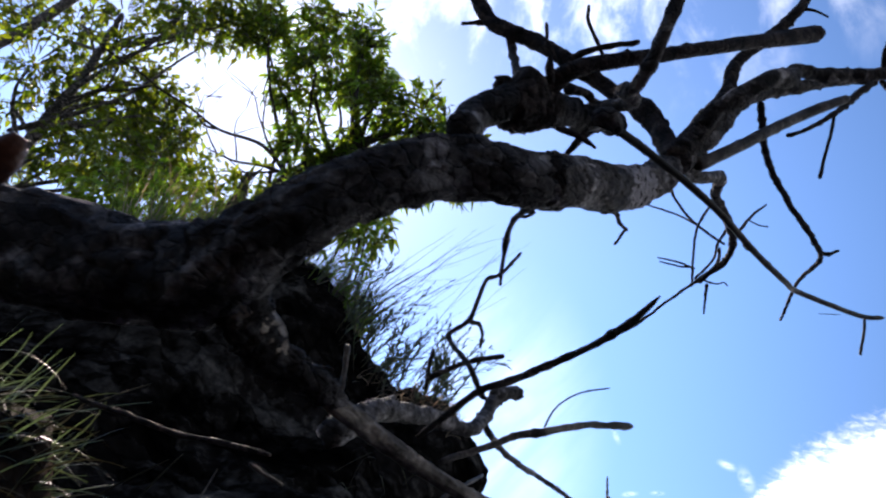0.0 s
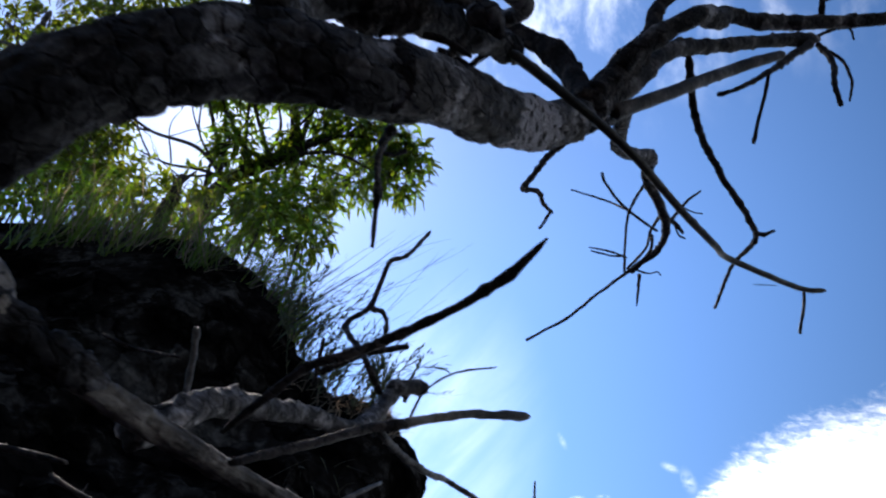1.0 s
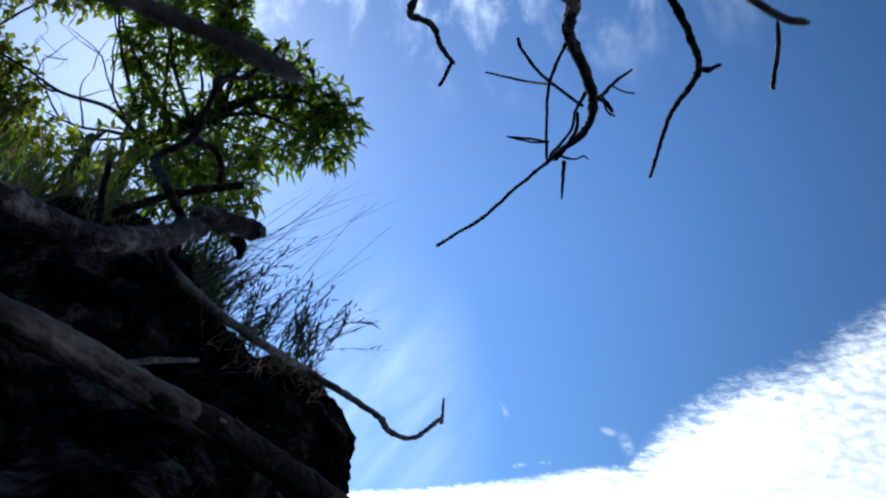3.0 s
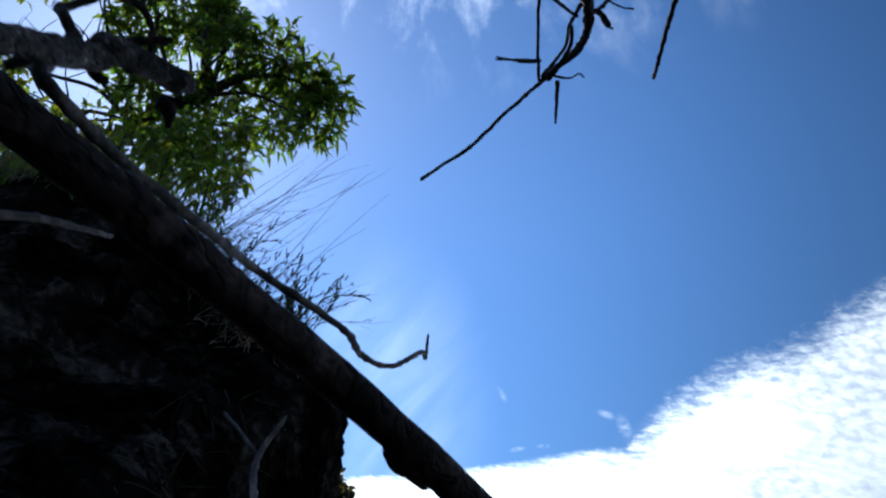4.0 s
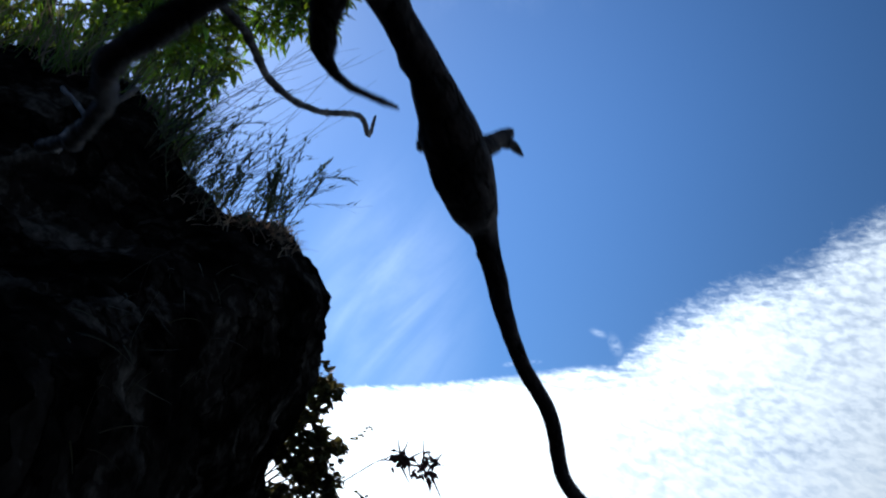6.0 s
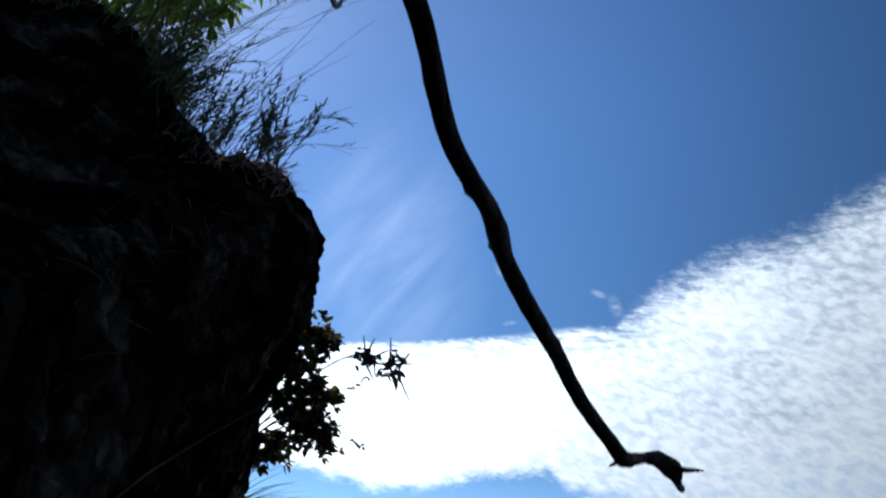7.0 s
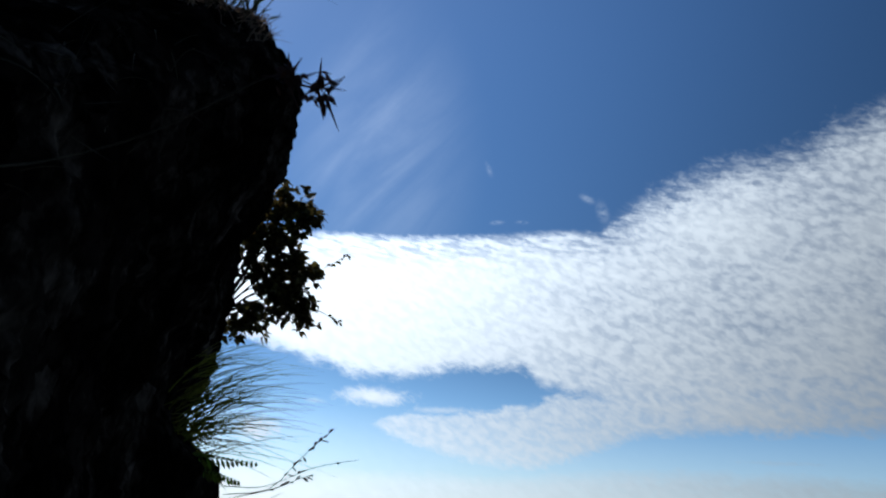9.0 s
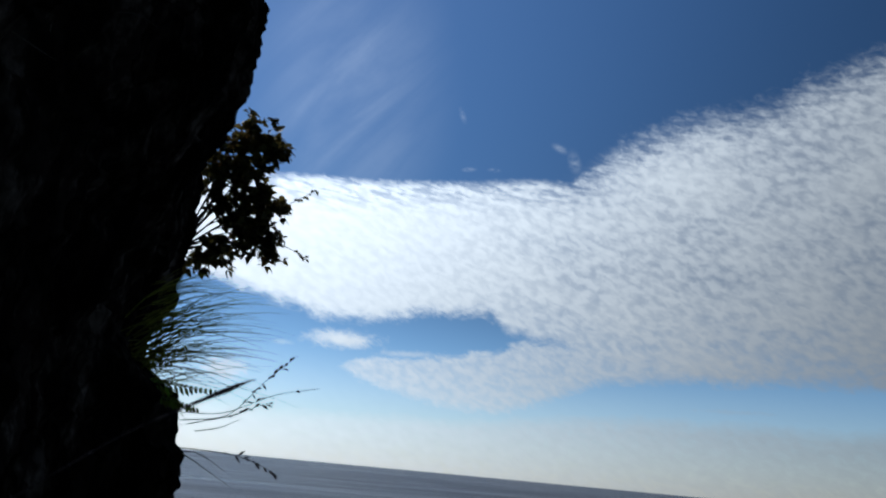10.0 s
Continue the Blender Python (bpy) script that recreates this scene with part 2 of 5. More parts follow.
# ---------------------------------------------------------------- materials
def material(name, tones, rough=0.85, scale=8.0, bump=0.4, fine=60.0, stretch=(1, 1, 1), streak=0.0, spec=0.3, island=0.0, translucent=0.0, plates=0.0, patch=0.0, pale_area=None):
    """A surface of three tones mixed by coarse and fine noise, with relief."""
    m = bpy.data.materials.new(name)
    m.use_nodes = True
    t = m.node_tree
    L = t.links.new
    b = t.nodes["Principled BSDF"]
    tc = t.nodes.new("ShaderNodeTexCoord")
    mp = t.nodes.new("ShaderNodeMapping")
    mp.inputs["Scale"].default_value = stretch
    L(tc.outputs["Object"], mp.inputs["Vector"])
    n1 = nd(t, "ShaderNodeTexNoise", Scale=scale, Detail=6.0, Roughness=0.62)
    n2 = nd(t, "ShaderNodeTexNoise", Scale=fine, Detail=5.0, Roughness=0.65)
    for n in (n1, n2):
        L(mp.outputs[0], n.inputs["Vector"])
    ramp = t.nodes.new("ShaderNodeValToRGB")
    e = ramp.color_ramp.elements
    e[0].position, e[0].color = 0.36, (*tones[0], 1)
    e[1].position, e[1].color = 0.66, (*tones[2], 1)
    k = e.new(0.5)
    k.color = (*tones[1], 1)
    f = mth(t, "ADD", mth(t, "MULTIPLY", n1.outputs["Fac"], 0.62), mth(t, "MULTIPLY", n2.outputs["Fac"], 0.38))
    L(f, ramp.inputs[0])
    col = ramp.outputs[0]
    if plates:
        wn = nd(t, "ShaderNodeTexNoise", Scale=plates * 0.8, Detail=4.0)
        L(mp.outputs[0], wn.inputs["Vector"])
        wv = t.nodes.new("ShaderNodeVectorMath")
        wv.operation = "MULTIPLY_ADD"
        wv.inputs[1].default_value = (1.3 / plates,) * 3
        L(wn.outputs["Color"], wv.inputs[0]), L(mp.outputs[0], wv.inputs[2])
        vo = t.nodes.new("ShaderNodeTexVoronoi")
        vo.feature = "DISTANCE_TO_EDGE"
        vo.inputs["Scale"].default_value = plates
        L(wv.outputs[0], vo.inputs["Vector"])
        vc = t.nodes.new("ShaderNodeTexVoronoi")
        vc.inputs["Scale"].default_value = plates
        L(wv.outputs[0], vc.inputs["Vector"])
        gap = smooth(t, n1.outputs["Fac"], 0.50, 0.72)
        crack = mth(t, "MAXIMUM", smooth(t, vo.outputs["Distance"], 0.0, 0.10), gap)
        tone = mth(t, "MULTIPLY", crack, 0.42)
        sepc = t.nodes.new("ShaderNodeSeparateColor")
        L(vc.outputs["Color"], sepc.inputs[0])
        tone = mth(t, "ADD", mth(t, "ADD", tone, 0.58), mth(t, "MULTIPLY", mth(t, "SUBTRACT", sepc.outputs[0], 0.5), 1.3))
        sc = t.nodes.new("ShaderNodeVectorMath")
        sc.operation = "SCALE"
        L(col, sc.inputs[0]), L(mth(t, "MAXIMUM", tone, 0.12), sc.inputs["Scale"])
        col = sc.outputs[0]
        f = mth(t, "ADD", mth(t, "MULTIPLY", f, 0.9), mth(t, "MULTIPLY", crack, 0.3))
    if patch:
        n3 = nd(t, "ShaderNodeTexNoise", Scale=patch, Detail=3.0, Roughness=0.6)
        L(tc.outputs["Object"], n3.inputs["Vector"])
        sp = t.nodes.new("ShaderNodeVectorMath")
        sp.operation = "SCALE"
        L(col, sp.inputs[0]), L(mth(t, "ADD", 0.35, mth(t, "MULTIPLY", smooth(t, n3.outputs["Fac"], 0.38, 0.64), 1.25)), sp.inputs["Scale"])
        col = sp.outputs[0]
    if pale_area:
        # an area of paler bark round one point, with dark slits along the grain
        dv = t.nodes.new("ShaderNodeVectorMath")
        dv.operation = "DISTANCE"
        dv.inputs[1].default_value = pale_area[:3]
        L(tc.outputs["Object"], dv.inputs[0])
        n4 = nd(t, "ShaderNodeTexNoise", Scale=55.0, Detail=4.0)
        L(tc.outputs["Object"], n4.inputs["Vector"])
        edge = mth(t, "ADD", dv.outputs["Value"], mth(t, "MULTIPLY", mth(t, "SUBTRACT", n4.outputs["Fac"], 0.5), 0.09))
        area = mth(t, "SUBTRACT", 1.0, smooth(t, edge, pale_area[3] * 0.8, pale_area[3]))
        mq = t.nodes.new("ShaderNodeMapping")
        mq.inputs["Scale"].default_value = (1.0, 0.45, 0.45)
        L(tc.outputs["Object"], mq.inputs["Vector"])
        sl = t.nodes.new("ShaderNodeTexVoronoi")
        sl.inputs["Scale"].default_value = 150.0
        L(mq.outputs[0], sl.inputs["Vector"])
        slit = smooth(t, sl.outputs["Distance"], 0.26, 0.40)
        pm = t.nodes.new("ShaderNodeMix")
        pm.data_type = "RGBA"
        L(slit, pm.inputs[0])
        pm.inputs[6].default_value, pm.inputs[7].default_value = (0.012, 0.010, 0.010, 1), (0.40, 0.365, 0.375, 1)
        px = t.nodes.new("ShaderNodeMix")
        px.data_type = "RGBA"
        L(mth(t, "MULTIPLY", area, 0.8), px.inputs[0]), L(col, px.inputs[6]), L(pm.outputs[2], px.inputs[7])
        col = px.outputs[2]
    if island:
        g = t.nodes.new("ShaderNodeNewGeometry")
        hs = t.nodes.new("ShaderNodeHueSaturation")
        L(col, hs.inputs["Color"])
        r = g.outputs["Random Per Island"]
        L(mth(t, "ADD", 1.0 - island, mth(t, "MULTIPLY", r, 2 * island)), hs.inputs["Value"])
        L(mth(t, "ADD", 0.5 - 0.06 * island, mth(t, "MULTIPLY", r, 0.09 * island)), hs.inputs["Hue"])
        col = hs.outputs[0]
    L(col, b.inputs["Base Color"])
    L(mth(t, "ADD", rough - 0.12, mth(t, "MULTIPLY", n2.outputs["Fac"], 0.24), clamp=True), b.inputs["Roughness"])
    b.inputs["Specular IOR Level"].default_value = spec
    if bump:
        bn = nd(t, "ShaderNodeBump", Strength=bump, Distance=0.01)
        L(f, bn.inputs["Height"])
        L(bn.outputs[0], b.inputs["Normal"])
    if translucent:
        tr = t.nodes.new("ShaderNodeBsdfTranslucent")
        hs2 = t.nodes.new("ShaderNodeHueSaturation")
        hs2.inputs["Hue"].default_value, hs2.inputs["Saturation"].default_value, hs2.inputs["Value"].default_value = 0.465, 1.15, 3.0
        L(col, hs2.inputs["Color"]), L(hs2.outputs[0], tr.inputs["Color"])
        ms = t.nodes.new("ShaderNodeMixShader")
        ms.inputs[0].default_value = translucent
        L(b.outputs[0], ms.inputs[1]), L(tr.outputs[0], ms.inputs[2])
        L(ms.outputs[0], t.nodes["Material Output"].inputs["Surface"])
    return m


BARK = material("bark", ((0.013, 0.011, 0.010), (0.068, 0.059, 0.056), (0.27, 0.25, 0.243)), 0.84, 30, 1.0, 150, spec=0.3, plates=80.0, patch=14.0, pale_area=(0.125, 0.585, 0.570, 0.075))
# Darker copy of bark for the trunk; its shade is put into these tones.
DIM_BARK = material("dim_bark", ((0.007, 0.0064, 0.006), (0.040, 0.0365, 0.036), (0.17, 0.162, 0.165)), 0.88, 22, 1.0, 130, spec=0.25, plates=66.0, patch=16.0)
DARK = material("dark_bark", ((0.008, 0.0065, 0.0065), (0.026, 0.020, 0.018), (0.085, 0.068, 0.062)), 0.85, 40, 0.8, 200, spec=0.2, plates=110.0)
PALE = material("pale_bark", ((0.022, 0.0185, 0.016), (0.062, 0.053, 0.047), (0.20, 0.18, 0.165)), 0.7, 26, 0.8, 180, spec=0.35, patch=22.0)
WOOD = material("bleached_wood", ((0.035, 0.029, 0.025), (0.13, 0.11, 0.092), (0.34, 0.30, 0.255)), 0.7, 22, 0.7, 160, spec=0.3, patch=13.0)
SHOOT = material("young_wood", ((0.022, 0.020, 0.015), (0.055, 0.050, 0.038), (0.13, 0.12, 0.095)), 0.6, 30, 0.5, 200, spec=0.35, patch=20.0)
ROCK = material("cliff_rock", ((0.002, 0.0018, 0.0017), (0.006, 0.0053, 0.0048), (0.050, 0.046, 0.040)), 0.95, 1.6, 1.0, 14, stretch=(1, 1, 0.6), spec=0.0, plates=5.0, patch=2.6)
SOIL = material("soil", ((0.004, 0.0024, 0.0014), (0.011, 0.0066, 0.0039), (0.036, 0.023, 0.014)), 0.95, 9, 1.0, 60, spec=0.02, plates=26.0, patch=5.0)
LEAF = material("broad_leaf", ((0.014, 0.034, 0.006), (0.030, 0.066, 0.011), (0.062, 0.112, 0.02)), 0.45, 2, 0.0, 20, spec=0.4, island=0.6, translucent=0.55)
THICK_LEAF = material("thick_leaf", ((0.018, 0.021, 0.008), (0.042, 0.041, 0.014), (0.095, 0.088, 0.028)), 0.6, 2, 0.0, 20, spec=0.12, island=0.6, translucent=0.22)
LEAF2 = material("young_leaf", ((0.022, 0.045, 0.008), (0.045, 0.08, 0.013), (0.09, 0.125, 0.022)), 0.5, 2, 0.0, 20, spec=0.35, island=0.5, translucent=0.42)
GRASS = material("grass_blade", ((0.026, 0.040, 0.009), (0.052, 0.072, 0.016), (0.11, 0.115, 0.04)), 0.55, 2, 0.0, 20, spec=0.4, island=0.55, translucent=0.5)
HERB = material("herb_leaf", ((0.010, 0.018, 0.009), (0.024, 0.037, 0.018), (0.06, 0.078, 0.042)), 0.5, 2, 0.0, 20, spec=0.4, island=0.6, translucent=0.35)
DRY = material("dry_grass", ((0.05, 0.042, 0.03), (0.10, 0.085, 0.06), (0.19, 0.165, 0.12)), 0.7, 2, 0.0, 20, spec=0.25, island=0.4, translucent=0.25)
# Dry grass in darker tones: the bank's shade is put into the colour.
SHADED_GRASS = material("shaded_grass", ((0.014, 0.015, 0.007), (0.030, 0.031, 0.016), (0.075, 0.070, 0.048)), 0.75, 2, 0.0, 20, spec=0.2, island=0.5, translucent=0.1)
RUST = material("rust_leaf", ((0.02, 0.006, 0.004), (0.045, 0.014, 0.008), (0.09, 0.03, 0.014)), 0.6, 20, 0.3, 90, spec=0.3)


# ---------------------------------------------------------------- mesh helpers
def mesh_ob(name, verts, faces, mat, parent=None, label="", smooth_faces=True):
    me = bpy.data.meshes.new(name)
    me.from_pydata([tuple(v) for v in verts], [], [tuple(f) for f in faces])
    me.materials.append(mat)
    if smooth_faces:
        me.polygons.foreach_set("use_smooth", [True] * len(me.polygons))
    me.update()
    ob = new(name, me)
    if parent is not None:
        ob.parent = parent
        ob.matrix_parent_inverse = parent.matrix_world.inverted()
    if label:
        tagged(ob, label)
    return ob


def thing(name, at, label, category, group="", kind=""):
    ob = new(name)
    ob.matrix_world = Matrix.Translation(at)
    ob.empty_display_size = 0.1
    bpy.context.view_layer.update()
    return tagged(ob, label, category, group, kind)


def spline(ctrl, step):
    """Points along a smooth line through the controls, each (x, y, z, radius)."""
    P = np.array(ctrl, float)
    Q = np.vstack([2 * P[0] - P[1], P, 2 * P[-1] - P[-2]])
    res = []
    for i in range(1, len(Q) - 2):
        a, b, c, d = Q[i - 1], Q[i], Q[i + 1], Q[i + 2]
        n = max(2, int(np.linalg.norm((c - b)[:3]) / step))
        u = np.linspace(0, 1, n, endpoint=False)[:, None]
        s = 0.5 * (2 * b + (c - a) * u + (2 * a - 5 * b + 4 * c - d) * u ** 2 + (3 * b - a - 3 * c + d) * u ** 3)
        s[:, 3] = (b[3] + (c[3] - b[3]) * u[:, 0])
        res.append(s)
    res.append(P[-1:])
    return np.vstack(res)


def tube(ctrl, sides=10, step=0.008, rough=0.12, knots=0.0, seed=0.0, wob=0.0, tip=0.5, plates=False, gnarl=False):
    """Verts and faces of a knobbly round branch with closed ends: swellings, chipped bark and small kinks."""
    S = spline(ctrl, step)
    n = len(S)
    T = np.gradient(S[:, :3], axis=0)
    T /= np.linalg.norm(T, axis=1)[:, None] + 1e-9
    seg = np.concatenate([[0.0], np.cumsum(np.linalg.norm(np.diff(S[:, :3], axis=0), axis=1))])
    swell = np.zeros(n)
    if knots:
        local = random.Random(int(seed * 1000) + 17)
        at = local.uniform(0.0, 0.03)
        while at < seg[-1]:
            r = float(np.interp(at, seg, S[:, 3]))
            swell += knots * local.uniform(0.4, 1.6) * np.exp(-((seg - at) / (r * local.uniform(0.5, 1.1))) ** 2)
            at += r * local.uniform(3.0, 9.0) + 0.004
    # small knobs: old buds, leaf scars and broken twig ends
    spots, pick = [], random.Random(int(seed * 977) + 3)
    if knots:
        at = 0.0
        while at < seg[-1]:
            r = float(np.interp(at, seg, S[:, 3]))
            spots.append((at, pick.uniform(0, 6.283), pick.uniform(0.1, 0.42) * (0.5 if r > 0.02 else 1.0), pick.uniform(0.22, 0.5)))
            at += r * pick.uniform(0.6, 3.2) + 0.002
    up = Vector((0.3, 0.1, 1.0))
    verts, faces = [], []
    side = None
    for i in range(n):
        t = Vector(T[i])
        if side is None:
            side = t.cross(up).normalized()
        side = (side - t * side.dot(t)).normalized()
        b = t.cross(side)
        r = max(S[i, 3], 0.0005)
        run = float(seg[i])
        c = Vector(S[i, :3])
        if wob:
            c = c + Vector(noise.noise_vector(Vector((run * 0.16 / r, seed, 1.7)))) * r * wob
        k = 1.0 + swell[i]
        left = (seg[-1] - run) / (r * 1.6)
        cap = min(1.0, tip + (1 - tip) * left) if left < 1 else 1.0
        if i == 0:
            cap = 0.6
        close = [(k0, (run - k0[0]) / (k0[3] * r)) for k0 in spots if abs(run - k0[0]) < 2.2 * k0[3] * r]
        for j in range(sides):
            a = 2 * math.pi * j / sides
            way = side * math.cos(a) + b * math.sin(a)
            q = c + way * r
            lie = Vector((math.cos(a) * 1.1, math.sin(a) * 1.1, run * 0.22 / r + seed))
            chip = noise.noise(lie) + 0.6 * noise.noise(Vector((lie.x * 2.4, lie.y * 2.4, run * 0.75 / r + seed)))
            ridge = abs(noise.noise(Vector((lie.x * 3.2, lie.y * 3.2, run * 0.4 / r - seed)))) - 0.25
            k2 = 0.0
            for k0, along in close:
                off = math.sin((a - k0[1]) / 2) * 2 / k0[3]
                k2 += k0[2] * math.exp(-along * along - off * off)
            if gnarl:
                chip = 1.2 * noise.noise(q * (0.8 / r)) + 0.6 * noise.noise(q * (1.9 / r)) + 0.3 * noise.noise(q * (4.5 / r))
            if plates:
                d, pts = noise.voronoi(Vector((lie.x * 1.7, lie.y * 1.7, run * 0.55 / r + seed)) + 0.25 * noise.noise_vector(q * 60.0))
                k2 += 0.07 * (noise.cell(pts[0] * 7.3) - 0.5) - 0.09 * max(0.0, 1.0 - (d[1] - d[0]) / 0.16)
            verts.append(c + way * (r * k * cap * (1.0 + rough * chip - 0.9 * rough * ridge + k2)))
    for i in range(n - 1):
        for j in range(sides):
            a, b2 = i * sides + j, i * sides + (j + 1) % sides
            faces.append((a, b2, b2 + sides, a + sides))
    faces.append(tuple(range(sides - 1, -1, -1)))
    faces.append(tuple(range((n - 1) * sides, n * sides)))
    return verts, faces


class Pile:
    """Many small pieces gathered into one mesh."""

    def __init__(self):
        self.v, self.f = [], []

    def add(self, verts, faces):
        o = len(self.v)
        self.v.extend(verts)
        self.f.extend([tuple(i + o for i in f) for f in faces])

    def leaf(self, at, way, face, length, width, droop=0.25):
        way = way.normalized()
        side = way.cross(face)
        if side.length < 1e-4:
            side = way.cross(Vector((0.3, 1, 0.2)))
        side.normalize()
        nrm = side.cross(way)
        mid = at + way * (length * 0.45) + nrm * (droop * length * 0.12)
        tip = at + way * length - Vector((0, 0, 1)) * (droop * length * 0.5)
        w = side * (width * 0.5)
        fold = nrm * (width * 0.16)
        q = at + way * (length * 0.75) - Vector((0, 0, 1)) * (droop * length * 0.22)
        self.add([at, mid + w + fold, mid, mid - w + fold, q + w * 0.62 + fold * 0.6, q - w * 0.62 + fold * 0.6, q, tip],
                 [(0, 2, 1), (0, 3, 2), (2, 6, 4, 1), (3, 5, 6, 2), (6, 7, 4), (5, 7, 6)])

    def blade(self, at, way, length, width, bend, face, parts=5):
        way = way.normalized()
        side = way.cross(face)
        if side.length < 1e-4:
            side = way.cross(Vector((1, 0.2, 0)))
        side.normalize()
        p, d, vs, fs = Vector(at), Vector(way), [], []
        for i in range(parts + 1):
            w = width * (1 - (i / parts) ** 1.6) * 0.5 + 0.0004
            vs += [p - side * w, p + side * w]
            d = (d + bend * (1.0 / parts)).normalized()
            p = p + d * (length / parts)
        for i in range(parts):
            fs.append((2 * i, 2 * i + 1, 2 * i + 3, 2 * i + 2))
        self.add(vs, fs)

    def make(self, name, mat, parent=None, label=""):
        return mesh_ob(name, self.v, self.f, mat, parent, label, smooth_faces=True)


rnd = random.Random(7)


def rvec(s=1.0):
    return Vector((rnd.gauss(0, s), rnd.gauss(0, s), rnd.gauss(0, s)))


# ---------------------------------------------------------------- the cliff
def lerp_list(v, xs, ys):
    return float(np.interp(v, xs, ys))


FAR_Z = [-3.0, -0.56, -0.43, -0.22, -0.14, 0.0, 0.15, 0.23, 0.39, 0.55, 0.69, 0.89, 1.17, 1.42, 1.77, 2.68, 3.4]
FAR_X = [0.0, -0.28, -0.24, -0.27, -0.36, -0.32, -0.32, -0.43, -0.60, -0.71, -0.66, -0.58, -0.54, -0.51, -0.53, -0.5, -0.5]
JUT_Z = [-3.0, -0.4, 0.4, 0.9, 1.17, 1.47, 1.70, 1.95, 2.24, 2.45, 2.62]
JUT_X = [-0.4, -0.62, -0.64, -0.52, -0.32, -0.20, -0.08, -0.05, -0.02, 0.0, -0.05]
STEP_X = [0.0, -0.10, -0.22, -0.40, -0.70, -0.98, -1.20, -1.30, -1.70, -2.15, -3.1]
STEP_Z = [0.0, 0.20, 0.42, 0.54, 0.57, 0.80, 1.12, 1.40, 1.82, 2.08, 2.18]


def brow(y):
    """Height of the brow, and how high the slope climbs above it."""
    ys = [-4, 0.0, 1.0, 2.0, 3.0, 4.2, 5.2, 6.0, 8.0, 12, 16]
    return (lerp_list(y, ys, [0.0, 0.1, 0.22, 0.42, 0.75, 1.42, 2.15, 2.62, 2.5, 2.4, 2.4]),
            lerp_list(y, ys, [0.1, 0.1, 0.14, 0.22, 0.32, 0.5, 0.76, 1.0, 1.0, 1.0, 1.0]))


def cliff_point(y, s):
    """s from 0 at the foot to 1 at the brow, 2 at the crest, 3 far back on the top."""
    zl, k = brow(y)
    near_x = lerp_list(y, [-4, 0.5, 2.0, 4.0, 6.0], [-0.75, -0.64, -0.58, -0.55, -0.6])
    z = -1.75 + (zl + 1.75) * min(s, 1.0)
    far = lerp_list(z, FAR_Z, FAR_X)
    f = min(max((y - 4.4) / 3.0, 0.0), 1.0)
    f = f * f * (3 - 2 * f)
    x = near_x * (1 - f) + far * f
    if y > 8:
        x -= (0.21 if z > 2.2 else 0.34 if z < 1.45 else 0.34 - 0.17 * (z - 1.45)) * min(y - 8, 6)
    w = math.exp(-abs((y - 5.7) / 0.9) ** 2.4)
    x = x * (1 - w) + lerp_list(z, JUT_Z, JUT_X) * w
    if s < 0.2:
        x += (0.2 - s) * 1.5
    if s > 1:
        u = min(s - 1, 1.0) * (len(STEP_X) - 1)
        x += lerp_list(u, range(len(STEP_X)), STEP_X)
        z += lerp_list(u, range(len(STEP_Z)), STEP_Z) * k
    if s > 2:
        x -= (s - 2) * 9.0
        z -= (s - 2) * 0.3
    return (x, y, z)


def relief(q):
    big = noise.fractal(q * 1.1, 1.0, 2.2, 3) * 0.06
    crag = (0.5 - abs(noise.noise(Vector((q.x * 3, q.y * 4.2, q.z * 1.7))))) * 0.08
    block = (noise.cell(Vector((q.x * 2.3, q.y * 3.1 + 0.4 * noise.noise(q * 3), q.z * 2.0 + 0.5 * noise.noise(q * 2)))) - 0.5) * 0.035
    small = noise.fractal(q * 7.0, 0.9, 2.1, 5) * 0.045
    return big + crag + block + small


def build_cliff():
    ys = np.concatenate([np.linspace(-4, 0, 14, endpoint=False), np.linspace(0, 3, 170, endpoint=False), np.linspace(3, 8.5, 170, endpoint=False), np.linspace(8.5, 16, 60)])
    ss = np.concatenate([np.linspace(0, 0.3, 12, endpoint=False), np.linspace(0.3, 1, 110, endpoint=False), np.linspace(1, 2, 70, endpoint=False), np.linspace(2, 3, 14)])
    verts = []
    for y in ys:
        for s in ss:
            p = Vector(cliff_point(float(y), float(s)))
            amt = relief(p)
            if y < 3.0 and s < 1.3:
                d, near_pts = noise.voronoi(p * 8.0 + 0.8 * noise.noise_vector(p * 5.0))
                lump = 0.05 * min(1.0, (d[1] - d[0]) * 2.5) * (0.4 + noise.cell(near_pts[0] * 3.7))
                amt += (0.055 * abs(noise.noise(p * 6.0)) + 0.03 * abs(noise.noise(p * 15.0)) + lump) * min(1.0, 3.0 - y)
            if s < 1.02:
                p.x += amt
                p.y += amt * 0.4
            else:
                p.z += amt * 0.8
                p.x += amt * 0.4
            verts.append(p)
    n = len(ss)
    faces = [(i * n + j, i * n + j + 1, (i + 1) * n + j + 1, (i + 1) * n + j) for i in range(len(ys) - 1) for j in range(n - 1)]
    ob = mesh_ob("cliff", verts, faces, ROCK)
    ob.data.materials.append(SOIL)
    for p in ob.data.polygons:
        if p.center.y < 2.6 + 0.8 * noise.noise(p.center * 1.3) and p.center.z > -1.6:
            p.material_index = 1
    return tagged(ob, "dark shaded rock cliff with a jutting brow beside the path", "cliff", kind="structure")


cliff = build_cliff()


